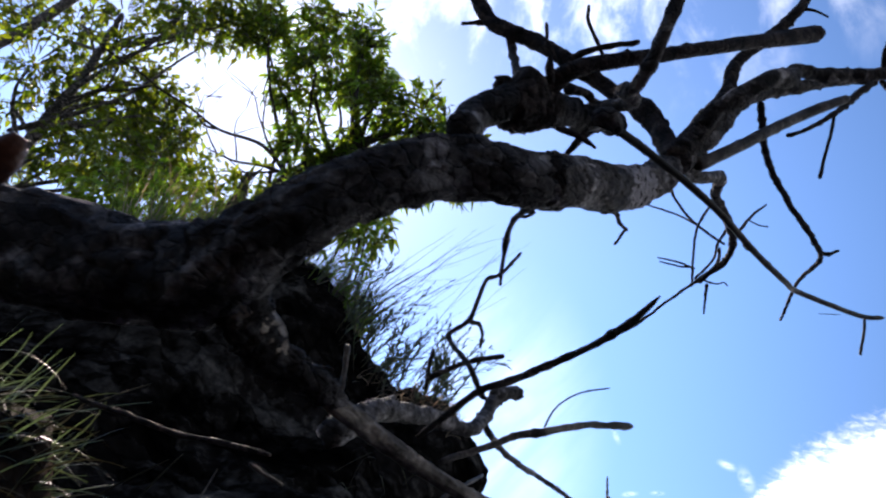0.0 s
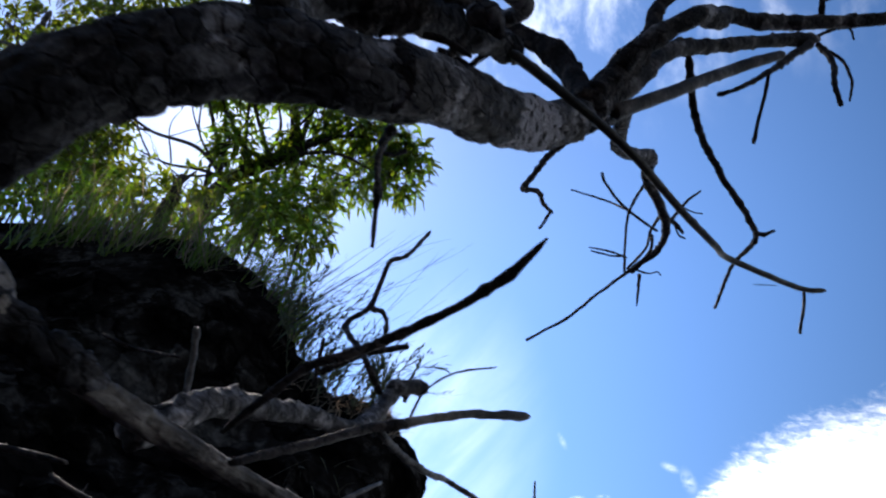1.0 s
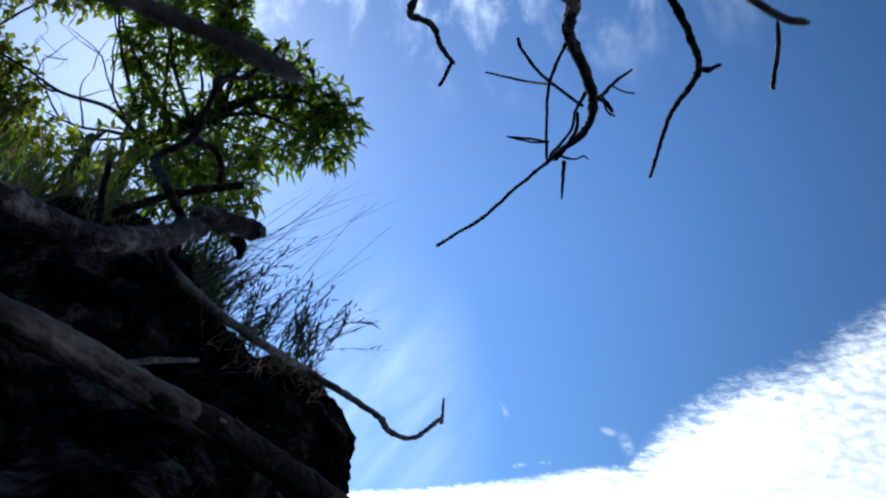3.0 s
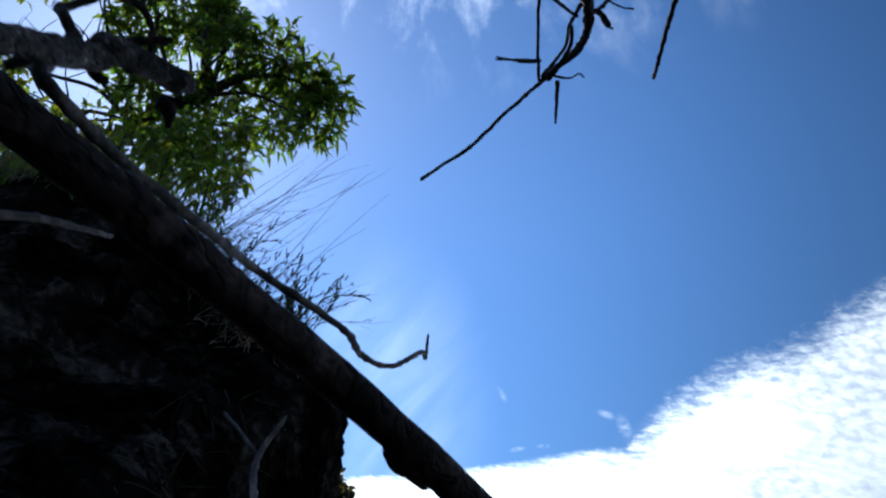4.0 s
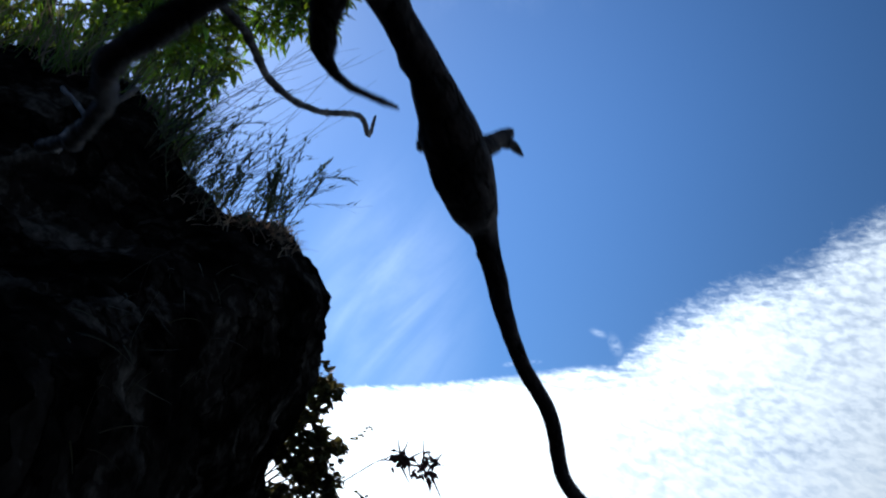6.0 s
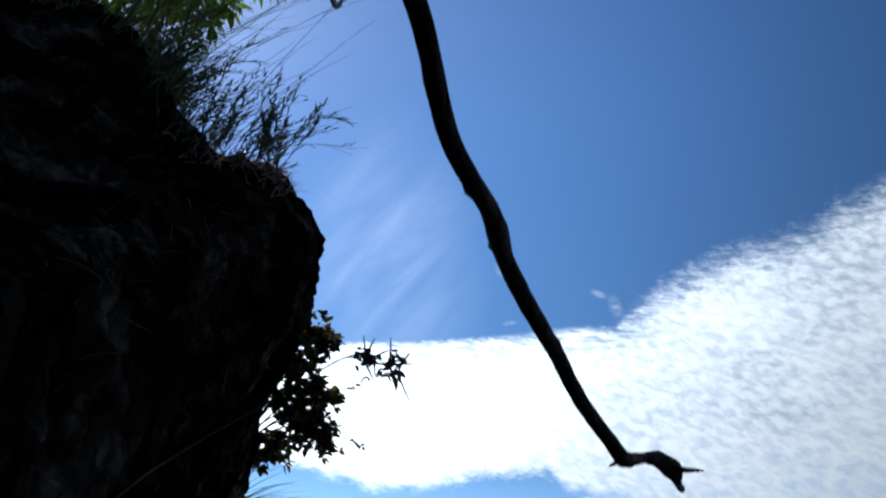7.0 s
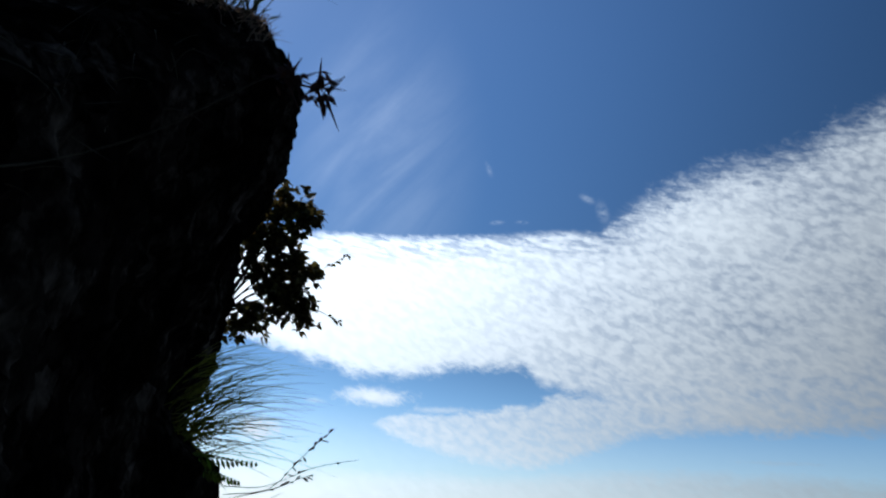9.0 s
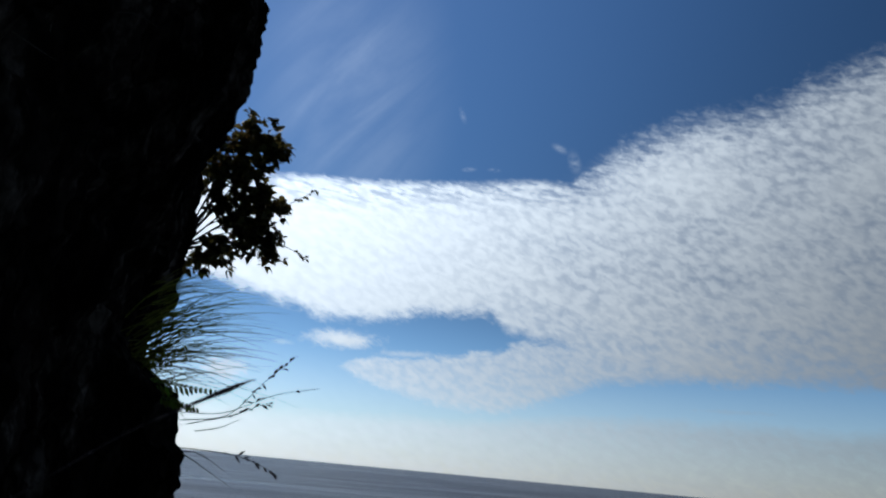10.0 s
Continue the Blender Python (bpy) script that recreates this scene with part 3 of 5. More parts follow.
def build_ground():
    """One sheet: the path at the cliff's foot, then the drop to the shore."""
    xs = [-9, -3, -1.2, -0.5, 0.0, 0.4, 0.9, 1.5, 2.2, 3.5, 6, 10, 18, 30]
    zs = [-1.9, -1.8, -1.75, -1.7, -1.66, -1.65, -1.68, -1.8, -2.5, -5, -9, -13, -16, -19]
    ys = np.linspace(-14, 16, 90)
    xx = np.interp(np.linspace(0, len(xs) - 1, 80), range(len(xs)), xs)
    zz = np.interp(np.linspace(0, len(xs) - 1, 80), range(len(xs)), zs)
    verts = []
    for y in ys:
        for x, z in zip(xx, zz):
            a = 0.06 if x < 1.6 else min(0.5, 0.06 + 0.12 * (x - 1.6))
            far = max(0.0, y - 7.5)
            p = Vector((x, y, z - 0.35 * far * far))
            p.z += a * noise.fractal(p * 0.8, 1.0, 2.0, 4)
            verts.append(p)
    n = len(xx)
    faces = [(i * n + j, i * n + j + 1, (i + 1) * n + j + 1, (i + 1) * n + j) for i in range(len(ys) - 1) for j in range(n - 1)]
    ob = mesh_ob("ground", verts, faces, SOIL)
    return tagged(ob, "dark soil path at the cliff's foot falling to the shore", "ground", kind="structure")


build_ground()


def build_sky_block():
    """An unseen slope added to close the path behind and block skylight."""
    verts, us, vs = [], np.linspace(-11, 9, 60), np.linspace(0, 1, 40)
    for u in us:
        for v in vs:
            p = Vector((u, -3.6 - 5.5 * v, -1.9 + 7.5 * v ** 0.8 - max(0.0, u - 3.0) * 0.7))
            p.z += 0.5 * noise.fractal(p * 0.7, 1.0, 2.0, 4)
            p.y += 0.5 * noise.fractal(p * 0.9 + Vector((9, 0, 0)), 1.0, 2.0, 4)
            verts.append(p)
    n = len(vs)
    faces = [(i * n + j, i * n + j + 1, (i + 1) * n + j + 1, (i + 1) * n + j) for i in range(len(us) - 1) for j in range(n - 1)]
    return tagged(mesh_ob("hillside", verts, faces, SOIL), "unseen rough earth slope added behind the path to block skylight", "hillside", kind="structure")


build_sky_block()


def build_sea():
    m = bpy.data.materials.new("sea_water")
    m.use_nodes = True
    t = m.node_tree
    b = t.nodes["Principled BSDF"]
    b.inputs["Base Color"].default_value = (0.014, 0.018, 0.040, 1)
    b.inputs["Roughness"].default_value = 0.34
    b.inputs["IOR"].default_value = 1.33
    b.inputs["Specular IOR Level"].default_value = 0.11
    tc = t.nodes.new("ShaderNodeTexCoord")
    n1 = nd(t, "ShaderNodeTexNoise", Scale=0.05, Detail=8.0, Roughness=0.65)
    n2 = nd(t, "ShaderNodeTexNoise", Scale=0.6, Detail=4.0, Roughness=0.6)
    for n in (n1, n2):
        t.links.new(tc.outputs["Object"], n.inputs["Vector"])
    # wind lanes: long smoother and rougher strips of water
    mp = t.nodes.new("ShaderNodeMapping")
    mp.inputs["Scale"].default_value = (0.0022, 0.011, 1)
    t.links.new(tc.outputs["Object"], mp.inputs["Vector"])
    n3 = nd(t, "ShaderNodeTexNoise", Scale=1.0, Detail=6.0, Roughness=0.7)
    t.links.new(mp.outputs[0], n3.inputs["Vector"])
    t.links.new(mth(t, "ADD", 0.24, mth(t, "MULTIPLY", smooth(t, n3.outputs["Fac"], 0.3, 0.7), 0.2)), b.inputs["Roughness"])
    bn = nd(t, "ShaderNodeBump", Strength=0.9, Distance=1.2)
    t.links.new(mth(t, "ADD", n1.outputs["Fac"], mth(t, "MULTIPLY", n2.outputs["Fac"], 0.3)), bn.inputs["Height"])
    t.links.new(bn.outputs[0], b.inputs["Normal"])
    R = 4800.0
    verts, faces = [(0, 0, -14.0)], []
    rings, segs = [60, 200, 600, 1600, R], 96
    for r in rings:
        for k in range(segs):
            a = 2 * math.pi * k / segs
            verts.append((r * math.cos(a), r * math.sin(a), -14.0))
    for k in range(segs):
        faces.append((0, 1 + k, 1 + (k + 1) % segs))
    for i in range(len(rings) - 1):
        o = 1 + i * segs
        for k in range(segs):
            faces.append((o + k, o + segs + k, o + segs + (k + 1) % segs, o + (k + 1) % segs))
    ob = mesh_ob("water", verts, faces, m)
    return tagged(ob, "grey-blue open sea reaching the level horizon", "sea", kind="structure")


build_sea()

# ---------------------------------------------------------------- the bare tree over the path
bare_tree = thing("bare_tree", (-0.62, 0.30, 0.35), "bare grey-barked small tree leaning out from the bank", "tree")
limb_count = [0]


def limb(name, ctrl, mat):
    """One branch of the bare tree through its controls (x, y, z, radius)."""
    limb_count[0] += 1
    r = max(c[3] for c in ctrl)
    thick = r > 0.012
    knobbly = name in ("burl", "collar")
    even = name == "shoot"
    if not (thick or knobbly or even):
        ctrl = [(x, y, z, 0.83 * q) for x, y, z, q in ctrl]
    if name == "twig" and len(ctrl) > 2 and r > 0.002:
        # a bud swells the end
        (x0, y0, z0, r0), (x1, y1, z1, r1) = ctrl[-2:]
        k = 1.0 - min(0.4, 3.0 * r1 / (math.dist((x0, y0, z0), (x1, y1, z1)) + 1e-6))
        ctrl = ctrl[:-1] + [(x0 + (x1 - x0) * k, y0 + (y1 - y0) * k, z0 + (z1 - z0) * k, 0.9 * r1), (x1, y1, z1, 1.45 * r1)]
    v, f = tube(ctrl, 56 if r > 0.02 else 20 if thick else 9, 0.0025 if thick else 0.004 if r > 0.005 else 0.006,
                0.25 if knobbly else 0.06 if even else 0.13 if r > 0.02 else 0.15, 0.10 if knobbly else 0.03 if even else 0.02 if r > 0.02 else 0.12 if thick else 0.24,
                limb_count[0] * 1.37, 0.1 if r > 0.02 or even else 0.15 if thick else 0.18 if name == "limb" else 0.4, plates=r > 0.009 and not even and not knobbly, gnarl=knobbly)
    return mesh_ob(name, v, f, mat, bare_tree)


limb("trunk", [(-0.668, 0.510, 0.409, 0.0623), (-0.530, 0.505, 0.383, 0.0563), (-0.405, 0.488, 0.355, 0.0498), (-0.310, 0.484, 0.339, 0.0452), (-0.239, 0.472, 0.330, 0.0418), (-0.199, 0.453, 0.325, 0.0385), (-0.175, 0.430, 0.333, 0.0302), (-0.147, 0.415, 0.347, 0.0281), (-0.117, 0.409, 0.366, 0.0271), (-0.080, 0.411, 0.392, 0.0254), (-0.041, 0.421, 0.416, 0.0249), (0.003, 0.432, 0.424, 0.0238), (0.038, 0.456, 0.443, 0.0232), (0.062, 0.482, 0.468, 0.0226)], DIM_BARK)
limb("upper_trunk", [(0.030, 0.442, 0.430, 0.0222), (0.050, 0.463, 0.449, 0.0240), (0.075, 0.503, 0.489, 0.0243), (0.103, 0.548, 0.532, 0.0240), (0.154, 0.634, 0.624, 0.0226), (0.190, 0.680, 0.688, 0.0212), (0.213, 0.702, 0.735, 0.0195)], BARK)
limb("limb", [(0.213, 0.694, 0.730, 0.0200), (0.273, 0.798, 0.877, 0.0156), (0.320, 0.906, 0.979, 0.0120), (0.361, 1.070, 1.092, 0.0125), (0.432, 1.226, 1.243, 0.0130), (0.517, 1.342, 1.364, 0.0151), (0.534, 1.438, 1.397, 0.0115), (0.600, 1.550, 1.413, 0.0120), (0.635, 1.629, 1.418, 0.0111), (0.635, 1.693, 1.406, 0.0080), (0.582, 1.744, 1.377, 0.0063), (0.560, 1.775, 1.372, 0.0058)], BARK)
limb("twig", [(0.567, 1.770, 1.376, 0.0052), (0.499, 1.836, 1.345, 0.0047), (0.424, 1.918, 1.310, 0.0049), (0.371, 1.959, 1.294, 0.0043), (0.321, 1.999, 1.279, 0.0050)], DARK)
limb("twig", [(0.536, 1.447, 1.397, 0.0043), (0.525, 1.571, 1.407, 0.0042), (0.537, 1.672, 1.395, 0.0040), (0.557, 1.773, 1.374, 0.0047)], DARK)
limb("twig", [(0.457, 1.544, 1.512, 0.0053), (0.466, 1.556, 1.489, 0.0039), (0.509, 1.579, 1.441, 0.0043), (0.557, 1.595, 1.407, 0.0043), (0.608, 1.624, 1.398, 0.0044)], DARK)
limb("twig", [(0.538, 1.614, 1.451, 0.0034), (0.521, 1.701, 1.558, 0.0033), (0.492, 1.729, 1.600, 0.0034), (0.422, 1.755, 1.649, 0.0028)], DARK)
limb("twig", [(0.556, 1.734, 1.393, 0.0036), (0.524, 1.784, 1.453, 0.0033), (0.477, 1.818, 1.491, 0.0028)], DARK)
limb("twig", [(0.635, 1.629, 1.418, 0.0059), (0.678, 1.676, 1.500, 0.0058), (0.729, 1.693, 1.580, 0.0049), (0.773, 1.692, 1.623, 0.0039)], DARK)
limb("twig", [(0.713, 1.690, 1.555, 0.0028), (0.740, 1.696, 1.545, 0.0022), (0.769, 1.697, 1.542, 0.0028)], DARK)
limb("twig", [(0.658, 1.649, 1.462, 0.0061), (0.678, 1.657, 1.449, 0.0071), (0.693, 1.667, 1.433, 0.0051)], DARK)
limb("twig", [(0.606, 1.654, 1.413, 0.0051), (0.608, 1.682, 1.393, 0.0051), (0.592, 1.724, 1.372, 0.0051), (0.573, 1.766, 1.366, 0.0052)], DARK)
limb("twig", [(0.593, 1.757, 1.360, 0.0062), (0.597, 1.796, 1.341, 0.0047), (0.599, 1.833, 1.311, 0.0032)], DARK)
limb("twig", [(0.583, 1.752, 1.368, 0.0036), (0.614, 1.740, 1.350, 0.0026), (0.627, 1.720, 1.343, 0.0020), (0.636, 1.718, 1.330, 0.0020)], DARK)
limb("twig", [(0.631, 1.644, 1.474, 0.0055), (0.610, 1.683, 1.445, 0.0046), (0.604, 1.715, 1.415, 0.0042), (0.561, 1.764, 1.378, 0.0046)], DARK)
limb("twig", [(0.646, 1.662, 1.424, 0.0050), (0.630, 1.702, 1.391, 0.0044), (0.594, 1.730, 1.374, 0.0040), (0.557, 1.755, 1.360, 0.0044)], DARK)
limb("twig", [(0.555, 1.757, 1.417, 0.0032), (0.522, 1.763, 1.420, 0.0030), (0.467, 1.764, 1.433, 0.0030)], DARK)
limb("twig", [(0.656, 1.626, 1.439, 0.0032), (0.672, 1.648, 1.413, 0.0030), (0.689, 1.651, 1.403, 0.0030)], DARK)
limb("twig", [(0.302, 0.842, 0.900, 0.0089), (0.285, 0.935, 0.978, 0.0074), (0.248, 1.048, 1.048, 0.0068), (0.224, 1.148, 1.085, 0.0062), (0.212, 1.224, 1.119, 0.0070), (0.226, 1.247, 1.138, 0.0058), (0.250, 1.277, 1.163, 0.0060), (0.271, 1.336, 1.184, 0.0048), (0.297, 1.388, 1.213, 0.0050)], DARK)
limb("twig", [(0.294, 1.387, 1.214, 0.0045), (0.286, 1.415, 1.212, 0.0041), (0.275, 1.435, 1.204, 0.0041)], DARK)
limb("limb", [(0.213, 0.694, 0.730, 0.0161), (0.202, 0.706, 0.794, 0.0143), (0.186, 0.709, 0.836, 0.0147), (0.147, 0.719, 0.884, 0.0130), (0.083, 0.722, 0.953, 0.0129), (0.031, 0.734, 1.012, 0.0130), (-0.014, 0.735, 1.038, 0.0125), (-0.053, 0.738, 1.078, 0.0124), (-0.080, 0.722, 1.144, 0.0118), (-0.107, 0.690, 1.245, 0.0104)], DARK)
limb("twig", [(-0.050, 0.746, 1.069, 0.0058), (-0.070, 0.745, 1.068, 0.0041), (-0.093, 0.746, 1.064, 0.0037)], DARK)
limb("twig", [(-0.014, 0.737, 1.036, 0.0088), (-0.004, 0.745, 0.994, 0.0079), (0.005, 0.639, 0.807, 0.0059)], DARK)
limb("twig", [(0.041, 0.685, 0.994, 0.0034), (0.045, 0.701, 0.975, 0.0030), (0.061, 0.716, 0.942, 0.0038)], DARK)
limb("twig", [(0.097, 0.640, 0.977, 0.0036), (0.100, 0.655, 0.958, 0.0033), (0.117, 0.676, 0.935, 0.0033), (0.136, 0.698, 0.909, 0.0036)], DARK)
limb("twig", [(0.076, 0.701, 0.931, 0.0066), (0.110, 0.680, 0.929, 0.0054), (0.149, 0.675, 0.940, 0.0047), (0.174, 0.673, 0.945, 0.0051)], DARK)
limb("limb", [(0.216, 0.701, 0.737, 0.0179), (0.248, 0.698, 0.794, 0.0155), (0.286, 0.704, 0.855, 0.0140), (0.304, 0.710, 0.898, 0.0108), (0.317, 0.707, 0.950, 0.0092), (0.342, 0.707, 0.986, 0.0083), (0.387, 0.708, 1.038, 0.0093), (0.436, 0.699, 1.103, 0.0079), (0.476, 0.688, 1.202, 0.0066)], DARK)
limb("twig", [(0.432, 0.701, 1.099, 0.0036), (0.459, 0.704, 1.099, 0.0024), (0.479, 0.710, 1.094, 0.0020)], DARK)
limb("limb", [(0.244, 0.711, 0.800, 0.0129), (0.269, 0.673, 0.810, 0.0121), (0.339, 0.657, 0.861, 0.0119), (0.383, 0.689, 0.906, 0.0126), (0.407, 0.709, 0.953, 0.0105), (0.467, 0.731, 0.975, 0.0105), (0.553, 0.739, 1.000, 0.0096), (0.656, 0.744, 1.030, 0.0091), (0.767, 0.749, 1.063, 0.0075)], BARK)
limb("twig", [(0.570, 0.760, 1.042, 0.0060), (0.571, 0.745, 1.060, 0.0049), (0.578, 0.739, 1.084, 0.0030)], DARK)
limb("twig", [(0.573, 0.744, 1.062, 0.0030), (0.603, 0.744, 1.080, 0.0019), (0.627, 0.738, 1.088, 0.0015)], DARK)
limb("limb", [(0.223, 0.705, 0.739, 0.0152), (0.280, 0.735, 0.832, 0.0145), (0.341, 0.773, 0.948, 0.0130), (0.409, 0.826, 1.045, 0.0119), (0.471, 0.853, 1.095, 0.0111), (0.552, 0.889, 1.167, 0.0109), (0.645, 0.920, 1.230, 0.0118), (0.690, 0.931, 1.251, 0.0111)], BARK)
limb("shoot", [(0.246, 0.714, 0.745, 0.0092), (0.274, 0.721, 0.770, 0.0085), (0.369, 0.766, 0.878, 0.0083), (0.438, 0.798, 0.955, 0.0081), (0.493, 0.812, 1.004, 0.0084), (0.547, 0.829, 1.051, 0.0067)], PALE)
limb("twig", [(0.666, 0.923, 1.228, 0.0091), (0.603, 0.891, 1.137, 0.0077), (0.535, 0.859, 1.045, 0.0056), (0.494, 0.859, 1.010, 0.0047), (0.472, 0.859, 0.994, 0.0039), (0.450, 0.863, 0.986, 0.0047)], DARK)
limb("twig", [(0.535, 0.860, 1.043, 0.0036), (0.527, 0.877, 1.006, 0.0032), (0.520, 0.903, 0.974, 0.0032), (0.517, 0.920, 0.953, 0.0040)], DARK)
limb("twig", [(0.690, 0.936, 1.245, 0.0065), (0.694, 0.924, 1.181, 0.0058), (0.676, 0.916, 1.110, 0.0051), (0.680, 0.926, 1.067, 0.0051)], DARK)
limb("twig", [(0.697, 0.930, 1.222, 0.0036), (0.712, 0.923, 1.183, 0.0031), (0.715, 0.926, 1.133, 0.0030), (0.704, 0.934, 1.091, 0.0026)], DARK)
limb("twig", [(0.684, 0.930, 1.253, 0.0037), (0.714, 0.919, 1.267, 0.0032), (0.744, 0.917, 1.272, 0.0028), (0.754, 0.930, 1.257, 0.0023)], DARK)
limb("limb", [(-0.037, 0.403, 0.444, 0.0116), (-0.035, 0.434, 0.475, 0.0119), (-0.031, 0.448, 0.505, 0.0152), (-0.003, 0.450, 0.531, 0.0168), (0.021, 0.477, 0.562, 0.0180), (0.045, 0.506, 0.593, 0.0165), (0.074, 0.538, 0.620, 0.0132), (0.103, 0.567, 0.652, 0.0127), (0.119, 0.584, 0.664, 0.0147), (0.124, 0.591, 0.655, 0.0085)], DIM_BARK)
limb("twig", [(-0.001, 0.446, 0.550, 0.0059), (-0.007, 0.443, 0.553, 0.0041), (-0.014, 0.442, 0.553, 0.0023)], DARK)
limb("shoot", [(0.026, 0.470, 0.571, 0.0109), (0.056, 0.448, 0.581, 0.0083), (0.108, 0.452, 0.608, 0.0070), (0.164, 0.463, 0.640, 0.0069), (0.216, 0.483, 0.683, 0.0071), (0.265, 0.507, 0.729, 0.0079), (0.312, 0.531, 0.775, 0.0098), (0.359, 0.554, 0.819, 0.0105)], DARK)
limb("limb", [(0.081, 0.547, 0.642, 0.0086), (0.121, 0.507, 0.612, 0.0082), (0.106, 0.491, 0.608, 0.0083), (0.115, 0.467, 0.587, 0.0084), (0.130, 0.433, 0.606, 0.0079), (0.147, 0.413, 0.653, 0.0080), (0.169, 0.397, 0.704, 0.0071)], BARK)
limb("twig", [(0.053, 0.508, 0.624, 0.0067), (0.075, 0.523, 0.640, 0.0053), (0.093, 0.545, 0.646, 0.0054)], DARK)
limb("twig", [(0.051, 0.571, 0.641, 0.0039), (0.074, 0.584, 0.642, 0.0034), (0.098, 0.600, 0.642, 0.0026)], DARK)
limb("twig", [(0.113, 0.571, 0.664, 0.0039), (0.087, 0.584, 0.644, 0.0036), (0.063, 0.599, 0.622, 0.0028)], DARK)
limb("twig", [(0.028, 0.521, 0.476, 0.0045), (0.016, 0.573, 0.507, 0.0034), (0.010, 0.627, 0.535, 0.0032), (0.008, 0.668, 0.549, 0.0049), (0.007, 0.677, 0.538, 0.0026), (0.006, 0.695, 0.531, 0.0029), (0.006, 0.706, 0.517, 0.0023)], DARK)
limb("twig", [(0.015, 0.587, 0.521, 0.0028), (0.025, 0.596, 0.527, 0.0021), (0.034, 0.600, 0.538, 0.0028)], DARK)
limb("shoot", [(0.115, 0.559, 0.628, 0.0050), (0.179, 0.600, 0.616, 0.0045), (0.238, 0.639, 0.597, 0.0040), (0.293, 0.690, 0.584, 0.0038), (0.345, 0.744, 0.589, 0.0036), (0.374, 0.786, 0.611, 0.0035), (0.433, 0.822, 0.620, 0.0034), (0.489, 0.854, 0.630, 0.0032), (0.521, 0.863, 0.638, 0.0030)], SHOOT)
limb("twig", [(0.499, 0.868, 0.644, 0.0023), (0.500, 0.883, 0.625, 0.0023), (0.499, 0.898, 0.607, 0.0020), (0.498, 0.902, 0.601, 0.0030)], PALE)
limb("twig", [(0.413, 0.818, 0.602, 0.0006), (0.426, 0.817, 0.602, 0.0005), (0.439, 0.816, 0.602, 0.0003)], DARK)
limb("twig", [(0.405, 0.833, 1.028, 0.0070), (0.449, 0.946, 1.032, 0.0068), (0.523, 1.055, 1.028, 0.0066), (0.598, 1.147, 1.028, 0.0066), (0.649, 1.229, 1.042, 0.0060), (0.649, 1.344, 1.068, 0.0045), (0.664, 1.493, 1.073, 0.0040)], DARK)
limb("twig", [(0.662, 1.253, 1.078, 0.0062), (0.681, 1.254, 1.077, 0.0049), (0.701, 1.247, 1.083, 0.0040)], DARK)
limb("limb", [(-0.199, 0.464, 0.320, 0.0220), (-0.170, 0.489, 0.298, 0.0150), (-0.140, 0.514, 0.276, 0.0095), (-0.038, 0.629, 0.257, 0.0072), (0.059, 0.734, 0.257, 0.0066), (0.135, 0.824, 0.251, 0.0064)], WOOD)
# Outer length of the same limb; its backlit shade is put into the dark bark.
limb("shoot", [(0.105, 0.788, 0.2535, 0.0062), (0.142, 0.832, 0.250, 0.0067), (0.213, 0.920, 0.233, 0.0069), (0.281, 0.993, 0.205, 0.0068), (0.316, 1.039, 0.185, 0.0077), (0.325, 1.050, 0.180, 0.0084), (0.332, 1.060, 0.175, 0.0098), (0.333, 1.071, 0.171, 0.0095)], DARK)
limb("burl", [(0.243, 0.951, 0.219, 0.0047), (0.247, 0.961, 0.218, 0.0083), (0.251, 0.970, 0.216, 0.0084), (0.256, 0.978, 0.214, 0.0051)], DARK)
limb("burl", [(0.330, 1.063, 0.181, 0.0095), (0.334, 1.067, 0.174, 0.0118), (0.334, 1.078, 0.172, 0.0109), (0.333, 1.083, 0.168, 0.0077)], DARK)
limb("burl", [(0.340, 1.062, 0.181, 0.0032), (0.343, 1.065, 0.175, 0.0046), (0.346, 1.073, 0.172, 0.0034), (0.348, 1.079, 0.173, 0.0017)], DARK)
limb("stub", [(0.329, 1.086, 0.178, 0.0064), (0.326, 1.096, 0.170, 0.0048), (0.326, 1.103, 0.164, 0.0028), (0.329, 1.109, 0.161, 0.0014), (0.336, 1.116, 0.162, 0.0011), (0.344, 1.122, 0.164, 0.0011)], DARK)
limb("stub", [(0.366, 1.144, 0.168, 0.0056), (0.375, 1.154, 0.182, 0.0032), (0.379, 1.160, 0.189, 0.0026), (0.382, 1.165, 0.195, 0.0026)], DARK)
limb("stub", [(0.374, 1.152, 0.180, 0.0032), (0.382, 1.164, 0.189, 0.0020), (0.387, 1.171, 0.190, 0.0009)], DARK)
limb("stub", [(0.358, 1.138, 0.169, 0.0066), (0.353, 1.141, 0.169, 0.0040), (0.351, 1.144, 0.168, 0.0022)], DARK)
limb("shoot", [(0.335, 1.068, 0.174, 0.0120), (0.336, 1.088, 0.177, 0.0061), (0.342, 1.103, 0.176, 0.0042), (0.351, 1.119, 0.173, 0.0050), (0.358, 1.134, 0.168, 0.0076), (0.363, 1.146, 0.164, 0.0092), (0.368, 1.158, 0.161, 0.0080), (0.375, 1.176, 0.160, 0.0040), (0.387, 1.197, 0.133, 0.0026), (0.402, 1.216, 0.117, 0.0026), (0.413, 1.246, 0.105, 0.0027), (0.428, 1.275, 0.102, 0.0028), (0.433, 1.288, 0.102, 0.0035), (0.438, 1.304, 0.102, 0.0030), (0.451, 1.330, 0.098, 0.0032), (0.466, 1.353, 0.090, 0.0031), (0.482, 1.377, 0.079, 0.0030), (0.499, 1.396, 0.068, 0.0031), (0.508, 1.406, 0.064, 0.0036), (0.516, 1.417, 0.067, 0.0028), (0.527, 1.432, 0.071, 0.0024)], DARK)
